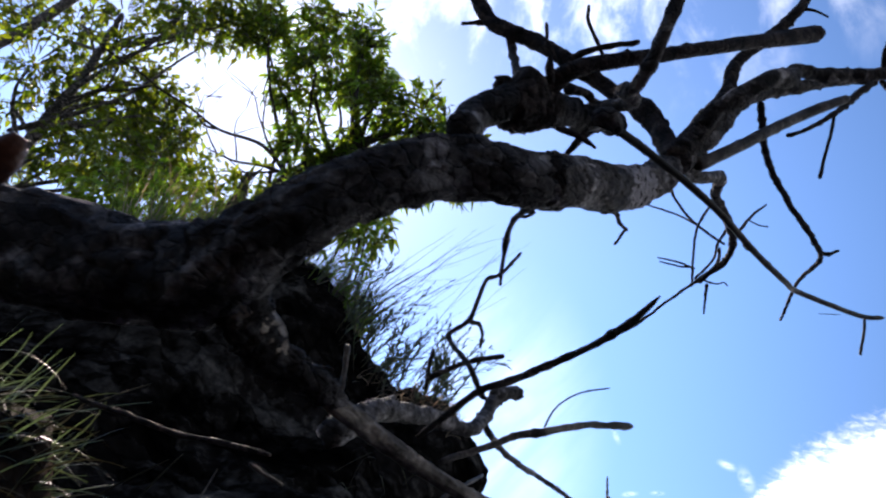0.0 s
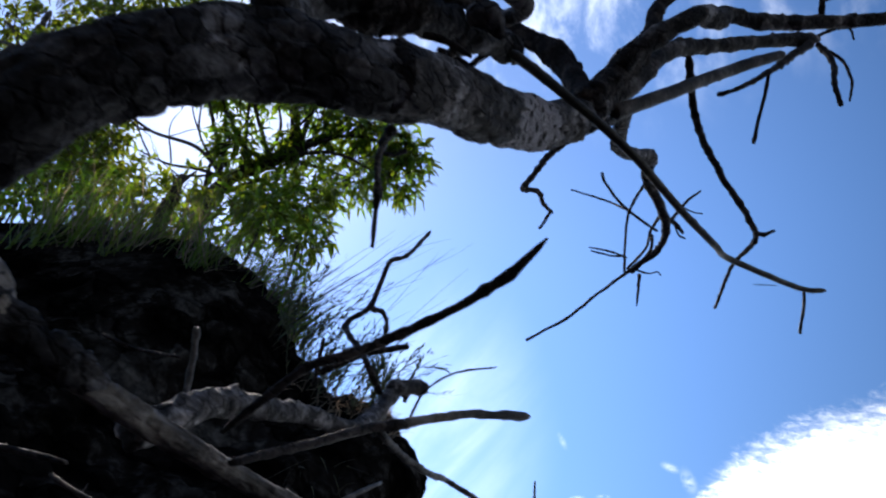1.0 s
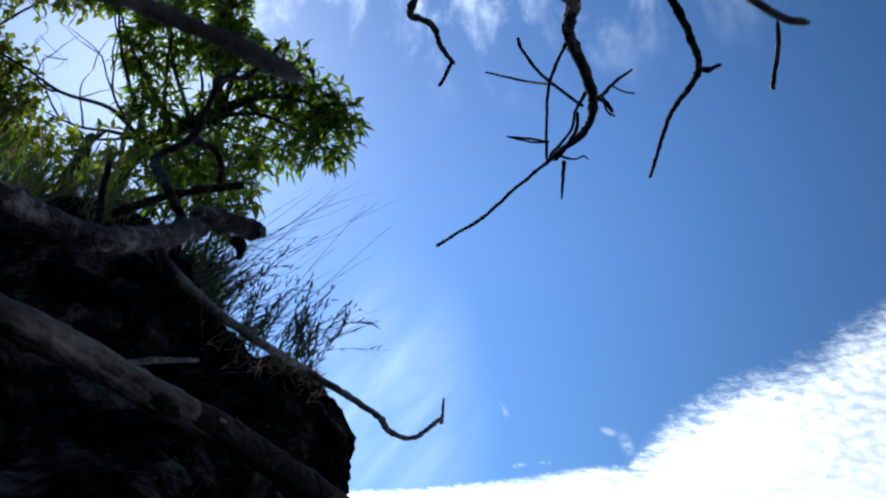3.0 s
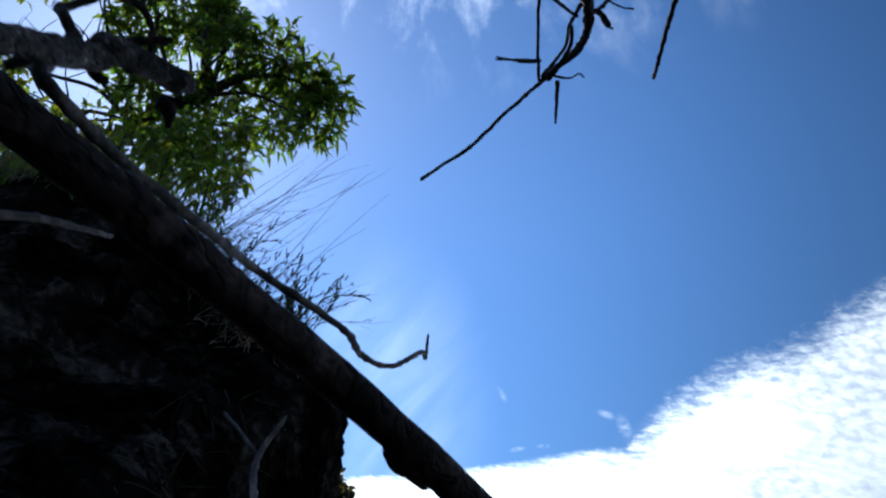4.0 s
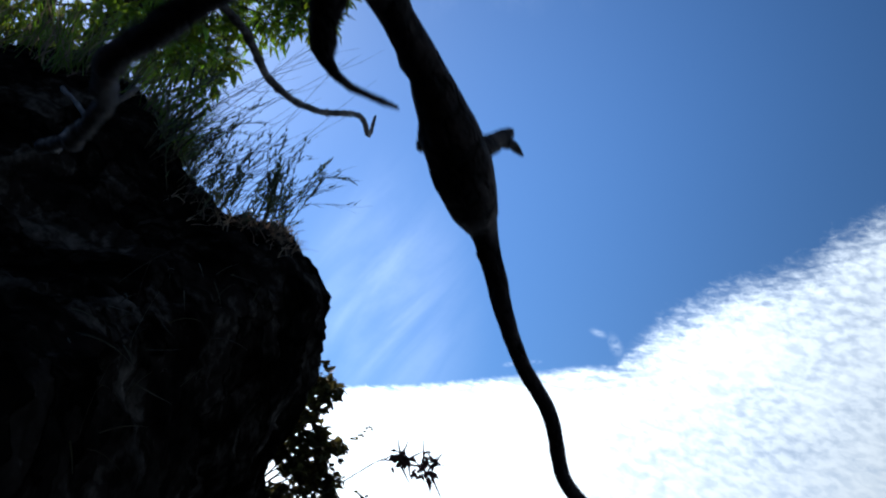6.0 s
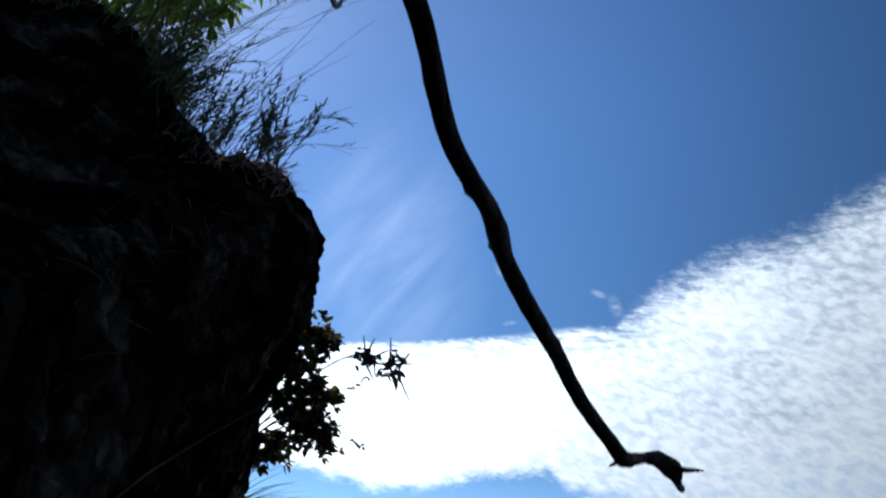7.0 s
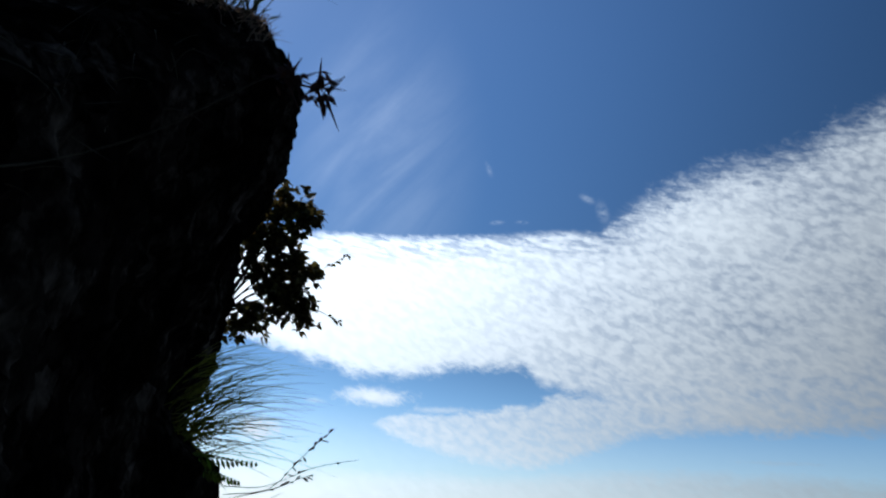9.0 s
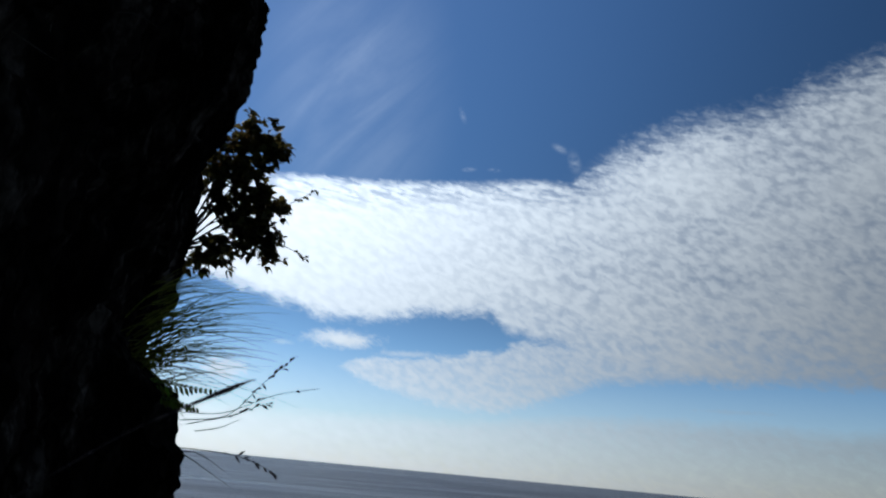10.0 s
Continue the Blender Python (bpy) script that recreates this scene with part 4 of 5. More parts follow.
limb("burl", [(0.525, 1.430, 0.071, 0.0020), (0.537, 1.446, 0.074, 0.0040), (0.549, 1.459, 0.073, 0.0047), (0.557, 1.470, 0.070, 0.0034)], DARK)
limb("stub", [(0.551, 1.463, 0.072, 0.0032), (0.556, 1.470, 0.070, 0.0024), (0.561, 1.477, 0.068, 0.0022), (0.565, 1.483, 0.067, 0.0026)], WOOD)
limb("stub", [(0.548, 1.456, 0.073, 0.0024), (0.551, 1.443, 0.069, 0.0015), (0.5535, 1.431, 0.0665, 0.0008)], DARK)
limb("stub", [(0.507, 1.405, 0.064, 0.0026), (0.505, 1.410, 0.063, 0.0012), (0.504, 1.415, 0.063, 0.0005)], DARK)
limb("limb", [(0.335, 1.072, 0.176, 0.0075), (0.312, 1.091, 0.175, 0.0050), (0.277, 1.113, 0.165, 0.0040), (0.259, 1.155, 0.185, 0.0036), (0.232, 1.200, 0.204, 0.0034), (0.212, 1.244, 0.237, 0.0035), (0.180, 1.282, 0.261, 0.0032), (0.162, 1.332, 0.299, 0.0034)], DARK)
limb("limb", [(0.172, 1.305, 0.280, 0.0030), (0.162, 1.332, 0.299, 0.0046), (0.150, 1.355, 0.316, 0.0036), (0.135, 1.388, 0.342, 0.0037), (0.126, 1.436, 0.400, 0.0034), (0.146, 1.461, 0.456, 0.0024)], PALE)
limb("twig", [(0.124, 1.440, 0.405, 0.0026), (0.100, 1.462, 0.440, 0.0017), (0.083, 1.478, 0.461, 0.0020), (0.079, 1.482, 0.467, 0.0032)], PALE)
limb("limb", [(-0.052, 0.592, 0.272, 0.0030), (-0.028, 0.578, 0.290, 0.0034), (-0.004, 0.569, 0.309, 0.0036), (0.020, 0.572, 0.322, 0.0040), (0.050, 0.570, 0.339, 0.0036), (0.083, 0.555, 0.352, 0.0036), (0.104, 0.542, 0.362, 0.0040), (0.115, 0.536, 0.368, 0.0043), (0.122, 0.531, 0.373, 0.0038), (0.136, 0.520, 0.386, 0.0016)], DARK)
# One limb in two parts: dark bark paints the shadow on its base.
limb("limb", [(-0.028, 0.536, 0.230, 0.0028), (0.003, 0.584, 0.266, 0.0032), (0.030, 0.628, 0.300, 0.0038), (0.052, 0.644, 0.313, 0.0046), (0.068, 0.654, 0.323, 0.0039)], DARK)
limb("limb", [(0.052, 0.644, 0.313, 0.0040), (0.068, 0.654, 0.323, 0.0039), (0.101, 0.682, 0.345, 0.0038), (0.131, 0.709, 0.361, 0.0040), (0.143, 0.724, 0.369, 0.0050), (0.154, 0.738, 0.377, 0.0034)], WOOD)
limb("twig", [(0.057, 0.670, 0.328, 0.0016), (0.061, 0.659, 0.337, 0.0011), (0.069, 0.649, 0.346, 0.0010), (0.089, 0.646, 0.359, 0.0010), (0.120, 0.669, 0.380, 0.0009)], DARK)
limb("twig", [(0.045, 1.158, 0.932, 0.0035), (0.008, 1.175, 0.887, 0.0043), (-0.016, 1.159, 0.858, 0.0047), (-0.042, 1.187, 0.787, 0.0051), (-0.074, 1.184, 0.745, 0.0055), (-0.029, 1.113, 0.644, 0.0053), (-0.005, 1.150, 0.616, 0.0056), (0.002, 1.151, 0.609, 0.0062)], DARK)
limb("twig", [(-0.046, 1.184, 0.783, 0.0057), (-0.035, 1.203, 0.793, 0.0053), (-0.022, 1.222, 0.802, 0.0045), (-0.016, 1.244, 0.792, 0.0041), (-0.017, 1.259, 0.773, 0.0036)], DARK)
limb("twig", [(-0.102, 1.183, 0.654, 0.0062), (-0.073, 1.182, 0.674, 0.0058), (-0.029, 1.188, 0.701, 0.0055), (0.028, 1.198, 0.724, 0.0056)], DARK)
limb("twig", [(-0.093, 1.119, 0.677, 0.0039), (-0.098, 1.138, 0.652, 0.0039), (-0.102, 1.162, 0.622, 0.0047)], DARK)
limb("twig", [(-0.181, 0.848, 0.506, 0.0059), (-0.181, 0.857, 0.495, 0.0042), (-0.182, 0.869, 0.480, 0.0039), (-0.182, 0.882, 0.432, 0.0046)], PALE)
limb("twig", [(-0.297, 0.891, 0.514, 0.0022), (-0.258, 0.899, 0.504, 0.0025), (-0.198, 0.876, 0.485, 0.0022)], DARK)
limb("limb", [(-0.144, 0.685, 0.308, 0.0140), (-0.126, 0.713, 0.338, 0.0140), (-0.108, 0.759, 0.376, 0.0125), (-0.062, 0.911, 0.448, 0.0105), (-0.013, 0.991, 0.478, 0.0100), (0.012, 1.098, 0.576, 0.0110), (0.023, 1.113, 0.602, 0.0115), (0.061, 1.187, 0.646, 0.0110)], BARK)
limb("twig", [(0.024, 1.225, 0.670, 0.0089), (0.031, 1.233, 0.660, 0.0082), (0.030, 1.242, 0.649, 0.0048)], DARK)
limb("twig", [(0.022, 1.224, 0.672, 0.0055), (0.033, 1.225, 0.670, 0.0034), (0.042, 1.224, 0.670, 0.0027)], DARK)
limb("limb", [(-0.001, 1.077, 0.543, 0.0065), (0.010, 1.064, 0.510, 0.0060), (0.039, 1.152, 0.519, 0.0058), (0.081, 1.260, 0.542, 0.0055), (0.106, 1.393, 0.592, 0.0055), (0.195, 1.507, 0.592, 0.0050), (0.218, 1.625, 0.621, 0.0050), (0.260, 1.690, 0.641, 0.0045), (0.310, 1.790, 0.721, 0.0045), (0.323, 1.877, 0.760, 0.0042), (0.331, 1.915, 0.829, 0.0025)], PALE)
limb("twig", [(-0.052, 1.104, 0.416, 0.0035), (-0.033, 1.123, 0.439, 0.0036), (-0.014, 1.152, 0.464, 0.0035), (0.008, 1.239, 0.515, 0.0027)], PALE)
limb("twig", [(-0.172, 1.006, 0.341, 0.0037), (-0.136, 1.024, 0.348, 0.0038), (-0.107, 1.040, 0.357, 0.0039), (-0.079, 1.052, 0.372, 0.0040)], PALE)
limb("twig", [(-0.467, 0.790, 0.371, 0.0023), (-0.442, 0.786, 0.362, 0.0034), (-0.387, 0.778, 0.347, 0.0036), (-0.322, 0.772, 0.329, 0.0036), (-0.269, 0.769, 0.324, 0.0035), (-0.216, 0.758, 0.312, 0.0029)], DARK)
limb("twig", [(-0.252, 0.810, 0.322, 0.0028), (-0.239, 0.816, 0.316, 0.0025), (-0.213, 0.826, 0.307, 0.0025)], PALE)
limb("burl", [(-0.017, 0.458, 0.530, 0.0126), (-0.002, 0.460, 0.538, 0.0204), (0.010, 0.463, 0.546, 0.0225), (0.028, 0.477, 0.562, 0.0205), (0.047, 0.496, 0.581, 0.0138)], DARK)
limb("burl", [(0.075, 0.470, 0.545, 0.0073), (0.087, 0.469, 0.539, 0.0102), (0.096, 0.472, 0.536, 0.0086), (0.100, 0.478, 0.530, 0.0043)], DIM_BARK)
limb("stub", [(-0.001, 0.449, 0.546, 0.0091), (-0.010, 0.444, 0.552, 0.0059), (-0.017, 0.442, 0.554, 0.0027)], DARK)
limb("stub", [(-0.007, 0.459, 0.534, 0.0091), (-0.014, 0.446, 0.549, 0.0045), (-0.012, 0.443, 0.553, 0.0018)], DARK)
limb("stub", [(0.034, 0.452, 0.562, 0.0060), (0.032, 0.442, 0.575, 0.0046), (0.031, 0.436, 0.582, 0.0032)], DARK)
limb("stub", [(0.044, 0.491, 0.547, 0.0038), (0.063, 0.495, 0.544, 0.0033), (0.081, 0.502, 0.538, 0.0028)], DARK)
limb("stub", [(0.074, 0.497, 0.559, 0.0043), (0.065, 0.506, 0.547, 0.0038), (0.053, 0.515, 0.534, 0.0031)], DARK)
limb("collar", [(-0.202, 0.445, 0.335, 0.0225), (-0.190, 0.464, 0.316, 0.0211), (-0.179, 0.485, 0.298, 0.0186), (-0.164, 0.499, 0.285, 0.0160), (-0.138, 0.512, 0.275, 0.0119), (-0.108, 0.545, 0.270, 0.0095)], DIM_BARK)
limb("cut_stub", [(-0.429, 0.456, 0.376, 0.0123), (-0.406, 0.436, 0.387, 0.0141), (-0.383, 0.419, 0.396, 0.0162), (-0.376, 0.413, 0.404, 0.0130)], RUST)

# ---------------------------------------------------------------- plants on the slope above
CROWN = [
    (-5.1, 9.6, 12.9), (-4.4, 10.1, 13.3), (-3.1, 9.8, 12.9), (-4.5, 10.1, 11.7), (-3.5, 10.2, 11.9), (-2.4, 9.4, 10.8), (-1.6, 9.3, 10.4), (-1.25, 9.8, 10.45), (-0.75, 9.8, 10.1), (-0.95, 9.8, 9.4), (-1.8, 10.7, 10.3), (-2.6, 10.0, 10.1), (-3.2, 10.5, 9.7), (-2.4, 10.0, 8.9), (-3.2, 10.2, 8.8), (-3.7, 9.5, 9.8), (-2.8, 10.0, 12.0), (-5.8, 10.5, 14.7), (-4.3, 10.0, 14.0), (-3.4, 10.3, 13.9), (-3.0, 10.2, 12.4), (-3.8, 9.4, 11.7),
]
CROWN_LIGHT = [
    (-5.8, 9.7, 13.0), (-6.5, 9.7, 13.3), (-5.5, 9.6, 13.4), (-10.4, 9.5, 13.0), (-8.8, 9.2, 12.3), (-7.4, 8.6, 11.8), (-8.0, 8.1, 9.6), (-8.7, 9.7, 11.4), (-7.2, 8.9, 10.8), (-8.6, 9.4, 10.0), (-7.9, 9.8, 10.1), (-7.0, 9.4, 10.1), (-6.6, 9.8, 10.5), (-7.1, 8.8, 8.2), (-7.0, 9.6, 9.0), (-5.7, 8.9, 8.3), (-8.8, 9.9, 8.9), (-6.2, 9.8, 9.6), (-6.0, 8.2, 11.4), (-6.8, 9.5, 12.6), (-6.0, 9.5, 12.9), (-7.0, 9.5, 10.9), (-6.3, 9.5, 10.0), (-6.3, 9.5, 9.2), (-5.8, 9.5, 9.0), (-5.9, 9.5, 8.2),
]
SHRUBS = [
    (-5.1, 7.2, 6.3), (-4.6, 7.3, 6.2), (-4.7, 8.2, 7.2), (-3.7, 7.5, 6.4), (-3.3, 7.8, 6.5), (-2.7, 7.4, 6.6), (-2.5, 7.6, 6.5), (-1.9, 7.5, 6.1), (-2.2, 7.4, 6.5), (-1.8, 7.7, 7.0), (-5.8, 7.7, 7.1), (-1.8, 8.1, 6.6), (-6.5, 8.8, 7.7), (-6.5, 9.0, 8.4), (-5.9, 9.0, 8.2), (-5.4, 9.1, 7.9), (-4.8, 8.8, 7.9), (-6.4, 8.3, 8.3), (-6.5, 9.0, 9.0), (-5.9, 9.1, 8.8), (-5.3, 9.0, 8.4), (-4.4, 8.7, 7.4), (-4.1, 8.8, 7.8), (-3.7, 8.3, 7.7),
]
BUSH = [
    (-0.65, 12.6, 4.42), (-0.36, 12.7, 4.40), (-0.92, 12.6, 4.09), (-0.52, 12.5, 4.12), (-0.30, 12.7, 4.17), (-1.03, 12.6, 3.68), (-0.7, 12.6, 3.73), (-0.46, 12.7, 3.85), (-0.96, 12.6, 3.28), (-0.64, 12.5, 3.38), (-0.36, 12.6, 3.45),
    (-0.12, 12.6, 3.30), (-0.43, 12.7, 3.06), (-0.67, 12.6, 3.09), (-1.08, 12.6, 2.45), (-0.79, 12.6, 2.60), (-0.5, 12.7, 2.74), (-0.08, 12.6, 2.69), (-0.22, 12.6, 2.92),
]
LEAFLESS = (-3.60, 9.30, 8.70)

def leaves_round(pile, local, c, r, count, length, slim, droop=0.6, sticks=None):
    """Sprays of leaves round c: short twigs with a rosette of leaves at the outer end."""
    c = Vector(c)
    for k in range(count):
        way = Vector((local.gauss(0, 1), local.gauss(0, 1), local.gauss(0.1, 0.9))).normalized()
        reach = r * (0.3 + 0.75 * local.random() ** 0.6)
        tip = c + way * reach
        if sticks is not None:
            a = c + way * reach * 0.25
            v, f = tube([(*a, 0.010), (*(a.lerp(tip, 0.5) + Vector((0, 0, 0.06 * reach))), 0.008), (*tip, 0.004)], 4, 0.3, 0.0)
            sticks.add(v, f)
        for w in range(7):
            d = (way * 0.55 + Vector((local.gauss(0, 0.8), local.gauss(0, 0.8), local.gauss(-0.05, 0.7)))).normalized()
            ln = length * (0.55 + 0.6 * local.random())
            root = tip - way * reach * 0.35 * local.random()
            pile.leaf(root, d, Vector((local.gauss(0, 0.7), local.gauss(0, 0.7), 1)), ln, ln * slim * (0.8 + 0.4 * local.random()), droop * (0.6 + 0.8 * local.random()))


def crowned_tree(name, stem, blobs, radius, count, length, slim, leaf, bark, label, seed, leaf_label):
    """A tree with a stem, one limb to each part of its crown, and sprays of leaves."""
    local = random.Random(seed)
    tree = thing(name, stem[0][:3], label, "tree")
    v, f = tube(stem, 10, 0.1, 0.2, 0.05, seed, 0.4)
    mesh_ob("trunk", v, f, bark, tree)
    S = spline(stem, 0.1)
    pile, sticks = Pile(), Pile()
    for b in blobs:
        B = Vector(b)
        cost = [np.linalg.norm(S[i, :3] - np.array(b)) + 0.5 * abs(i / len(S) - 0.75) for i in range(len(S) // 3, len(S))]
        j = len(S) // 3 + int(np.argmin(cost))
        j = max(len(S) // 3, j - int(len(S) * 0.15))
        A = Vector(S[j, :3])
        m = A.lerp(B, 0.5) + Vector((local.gauss(0, 0.15), local.gauss(0, 0.15), 0.12))
        r0 = min(float(S[j, 3]) * 0.55, 0.05)
        v, f = tube([(*A, r0), (*m, r0 * 0.62), (*B, r0 * 0.3)], 6, 0.12, 0.15, 0.05, local.random() * 9, 0.5)
        mesh_ob("limb", v, f, bark, tree)
        leaves_round(pile, local, b, radius * (0.8 + 0.4 * local.random()), count, length, slim, 0.6, sticks)
    tagged(sticks.make("branchwork", bark, tree), kind="stuff")
    tagged(pile.make("crown", leaf, tree, leaf_label), kind="stuff")
    return tree


crowned_tree("leafy_tree", [(-4.6, 10.1, 4.4, 0.17), (-4.3, 10.1, 6.6, 0.15), (-4.0, 10.0, 9.0, 0.13), (-3.3, 10.0, 9.8, 0.115), (-2.6, 10.0, 10.4, 0.09), (-1.9, 10.0, 11.0, 0.06)],
             CROWN, 0.62, 52, 0.27, 0.25, LEAF, DARK, "tall green tree with lance-shaped leaves above the cliff", 11, "dense green leaves in drooping rosettes")
crowned_tree("light_tree", [(-8.6, 9.3, 4.4, 0.15), (-8.4, 9.2, 6.8, 0.13), (-8.0, 9.0, 8.8, 0.10), (-7.8, 9.0, 10.6, 0.08), (-7.8, 9.0, 12.4, 0.05)],
             CROWN_LIGHT, 0.8, 42, 0.19, 0.42, LEAF2, BARK, "yellow-green tree with thin grey limbs on the slope", 23, "sparse yellow-green leaves")


pale = bpy.data.objects["light_tree"]
for line in ([(-9.9, 8.8, 10.5, 0.13), (-9.2, 8.8, 11.6, 0.11), (-8.6, 8.8, 12.9, 0.08)], [(-8.4, 8.9, 8.8, 0.05), (-7.2, 8.8, 9.35, 0.042), (-6.6, 8.8, 9.9, 0.034), (-6.0, 8.8, 10.95, 0.02), (-5.6, 8.8, 11.5, 0.01)],
             [(-8.0, 8.9, 9.0, 0.04), (-7.0, 8.8, 9.05, 0.03), (-6.3, 8.8, 9.3, 0.022), (-5.9, 8.8, 9.2, 0.012)], [(-8.0, 9.0, 10.4, 0.045), (-7.1, 9.0, 11.2, 0.034), (-6.2, 9.0, 11.9, 0.02)]):
    mesh_ob("limb", *tube(line, 8, 0.1, 0.15, 0.05, line[0][2], 0.3), PALE, pale)


def bare_shrub(name, root, reach, seed, label):
    """A leafless small tree of forking thin boughs."""
    local = random.Random(seed)
    shrub = thing(name, root, label, "tree")

    def bough(a, way, length, r, depth):
        p, d, ctrl = Vector(a), Vector(way).normalized(), [(*a, r)]
        for k in range(4):
            d = (d + Vector((local.gauss(0, 0.2), local.gauss(0, 0.12), local.gauss(0.0, 0.2)))).normalized()
            p = p + d * (length / 4)
            ctrl.append((*p, r * (1 - 0.18 * (k + 1))))
        v, f = tube(ctrl, 5, 0.12, 0.1, 0.05, local.random() * 9)
        mesh_ob("bough" if depth > 1 else "twig", v, f, DARK, shrub)
        if depth > 0:
            for k in range(3 if depth > 1 else 2):
                c = ctrl[2 + k] if depth > 1 else ctrl[2 + 2 * k]
                e = (d + Vector((local.gauss(0, 0.7), local.gauss(0, 0.4), local.gauss(0.1, 0.6)))).normalized()
                bough(Vector(c[:3]), e, length * 0.62, r * 0.55, depth - 1)

    for k, (ax, az, ln, depth) in enumerate(((-0.72, 0.68, 3.0, 3), (-0.9, 0.42, 1.9, 2), (-0.42, 0.92, 2.1, 2), (-0.97, 0.1, 1.5, 2))):
        bough(Vector(root) + Vector((-0.06 * k, 0.03 * k, 0.05 * k)), Vector((ax, reach * 0.1 * (k - 2), az)), ln, 0.042 - 0.005 * k, depth)
    return shrub


bare_shrub("leafless_shrub", LEAFLESS, 1.0, 5, "leafless dark forking shrub among the green trees")


def shrub(name, blobs, root_z, radius, count, length, slim, leaf, seed, label, leaf_label):
    local = random.Random(seed)
    c = Vector(blobs[0])
    ob = thing(name, (c.x, c.y, root_z), label, "bush")
    pile = Pile()
    for b in blobs:
        B = Vector(b)
        v, f = tube([(c.x - 0.2, c.y + 0.1, root_z, 0.03), (*(Vector((c.x, c.y, root_z)).lerp(B, 0.55) + Vector((0, 0, 0.1))), 0.02), (*B, 0.008)], 5, 0.12, 0.1)
        mesh_ob("stem", v, f, DARK, ob)
        leaves_round(pile, local, b, radius * (0.8 + 0.4 * local.random()), count, length, slim)
    tagged(pile.make("foliage", leaf, ob, leaf_label), kind="stuff")
    return ob


for i in range(8):
    shrub("shrub", SHRUBS[i * 3:i * 3 + 3], 4.0, 0.55, 26 if i < 4 else 13, 0.2, 0.3, LEAF if i in (0, 2) else LEAF2, 40 + i,
          "green leafy shrub behind the grassy crest", "green narrow leaves")


def cliff_bush():
    """The broad-leaved bush that grows out of the cliff farther on."""
    local = random.Random(77)
    ob = thing("cliff_bush", (-1.35, 12.7, 2.5), "dark broad-leaved bush growing out from the cliff", "bush")
    pile = Pile()
    hub = Vector((-1.35, 12.7, 2.5))
    for b in BUSH:
        B = Vector(b)
        v, f = tube([(*hub, 0.02), (*(hub.lerp(B, 0.5) + Vector((0, 0, 0.12))), 0.012), (*B, 0.006)], 6, 0.08, 0.15)
        mesh_ob("stem", v, f, DARK, ob)
        for k in range(25):
            c = B + Vector((local.gauss(0, 0.125), local.gauss(0, 0.15), local.gauss(0, 0.115)))
            out = (c - hub).normalized()
            for w in range(6):
                d = (out * 0.5 + Vector((local.gauss(0, 0.8), local.gauss(0, 0.8), local.gauss(0.1, 0.6)))).normalized()
                ln = 0.155 * (0.7 + 0.5 * local.random())
                pile.leaf(c, d, Vector((local.gauss(0, 0.7), local.gauss(0, 0.7), 1)), ln, ln * 0.62, 0.35)
    for line in ([(-0.1, 12.6, 3.25), (0.17, 12.6, 3.46), (0.48, 12.6, 3.69)], [(-0.05, 12.6, 2.83), (0.28, 12.6, 2.71), (0.46, 12.6, 2.62)]):
        mesh_ob("sprig", *tube([(*q, 0.007 - 0.002 * n) for n, q in enumerate(line)], 5, 0.08, 0.1), DARK, ob)
        way = (Vector(line[2]) - Vector(line[1])).normalized()
        for k in range(9):
            c = Vector(line[1]).lerp(Vector(line[2]), k / 8)
            pile.leaf(c, way + Vector((0, 0, local.gauss(0, 0.9))), Vector((0, -1, 0.2)), local.uniform(0.05, 0.1), 0.045, 0.2)
    tagged(pile.make("foliage", THICK_LEAF, ob, "glossy dark green oval leaves"), kind="stuff")
    return ob


cliff_bush()


# ---------------------------------------------------------------- grasses
def on_cliff(y, s):
    p = Vector(cliff_point(y, s))
    a = relief(p)
    if s < 1.02:
        return p + Vector((a, a * 0.4, 0))
    return p + Vector((a * 0.4, 0, a * 0.8))


def crest_grass():
    local = random.Random(5)
    green, dry = Pile(), Pile()
    for k in range(190):
        curtain = k < 70
        if curtain:
            y, s = local.uniform(5.7, 6.7), local.uniform(1.60, 1.80)
        else:
            y, s = local.uniform(5.3, 7.2), local.uniform(1.84, 2.06)
        at = on_cliff(y, s)
        n = local.randint(8, 16)
        lean = Vector((local.gauss(0.35 if curtain else 0.1, 0.25), local.gauss(0.1 if curtain else -0.1, 0.2), 1)).normalized()
        for b in range(n):
            d = (lean + Vector((local.gauss(0, 0.2), local.gauss(0, 0.2), 0))).normalized()
            p = dry if local.random() < 0.3 else green
            p.blade(at + Vector((local.gauss(0, 0.05), local.gauss(0, 0.05), -0.03)), d, local.uniform(0.25, 0.75) if curtain else local.uniform(0.25, 0.85), local.uniform(0.006, 0.012) if curtain else local.uniform(0.007, 0.014),
                    Vector((local.gauss(0.25, 0.35), local.gauss(0, 0.3), local.uniform(-0.8, 0.0))), Vector((local.gauss(0, 1), local.gauss(-1, 0.5), 0.2)))
    tagged(green.make("crest_grass", LEAF), "long green grass in clumps along the crest", "grass", kind="stuff")
    tagged(dry.make("dry_crest_grass", DRY), "straw-coloured dry blades among the crest grass", "grass", kind="stuff")


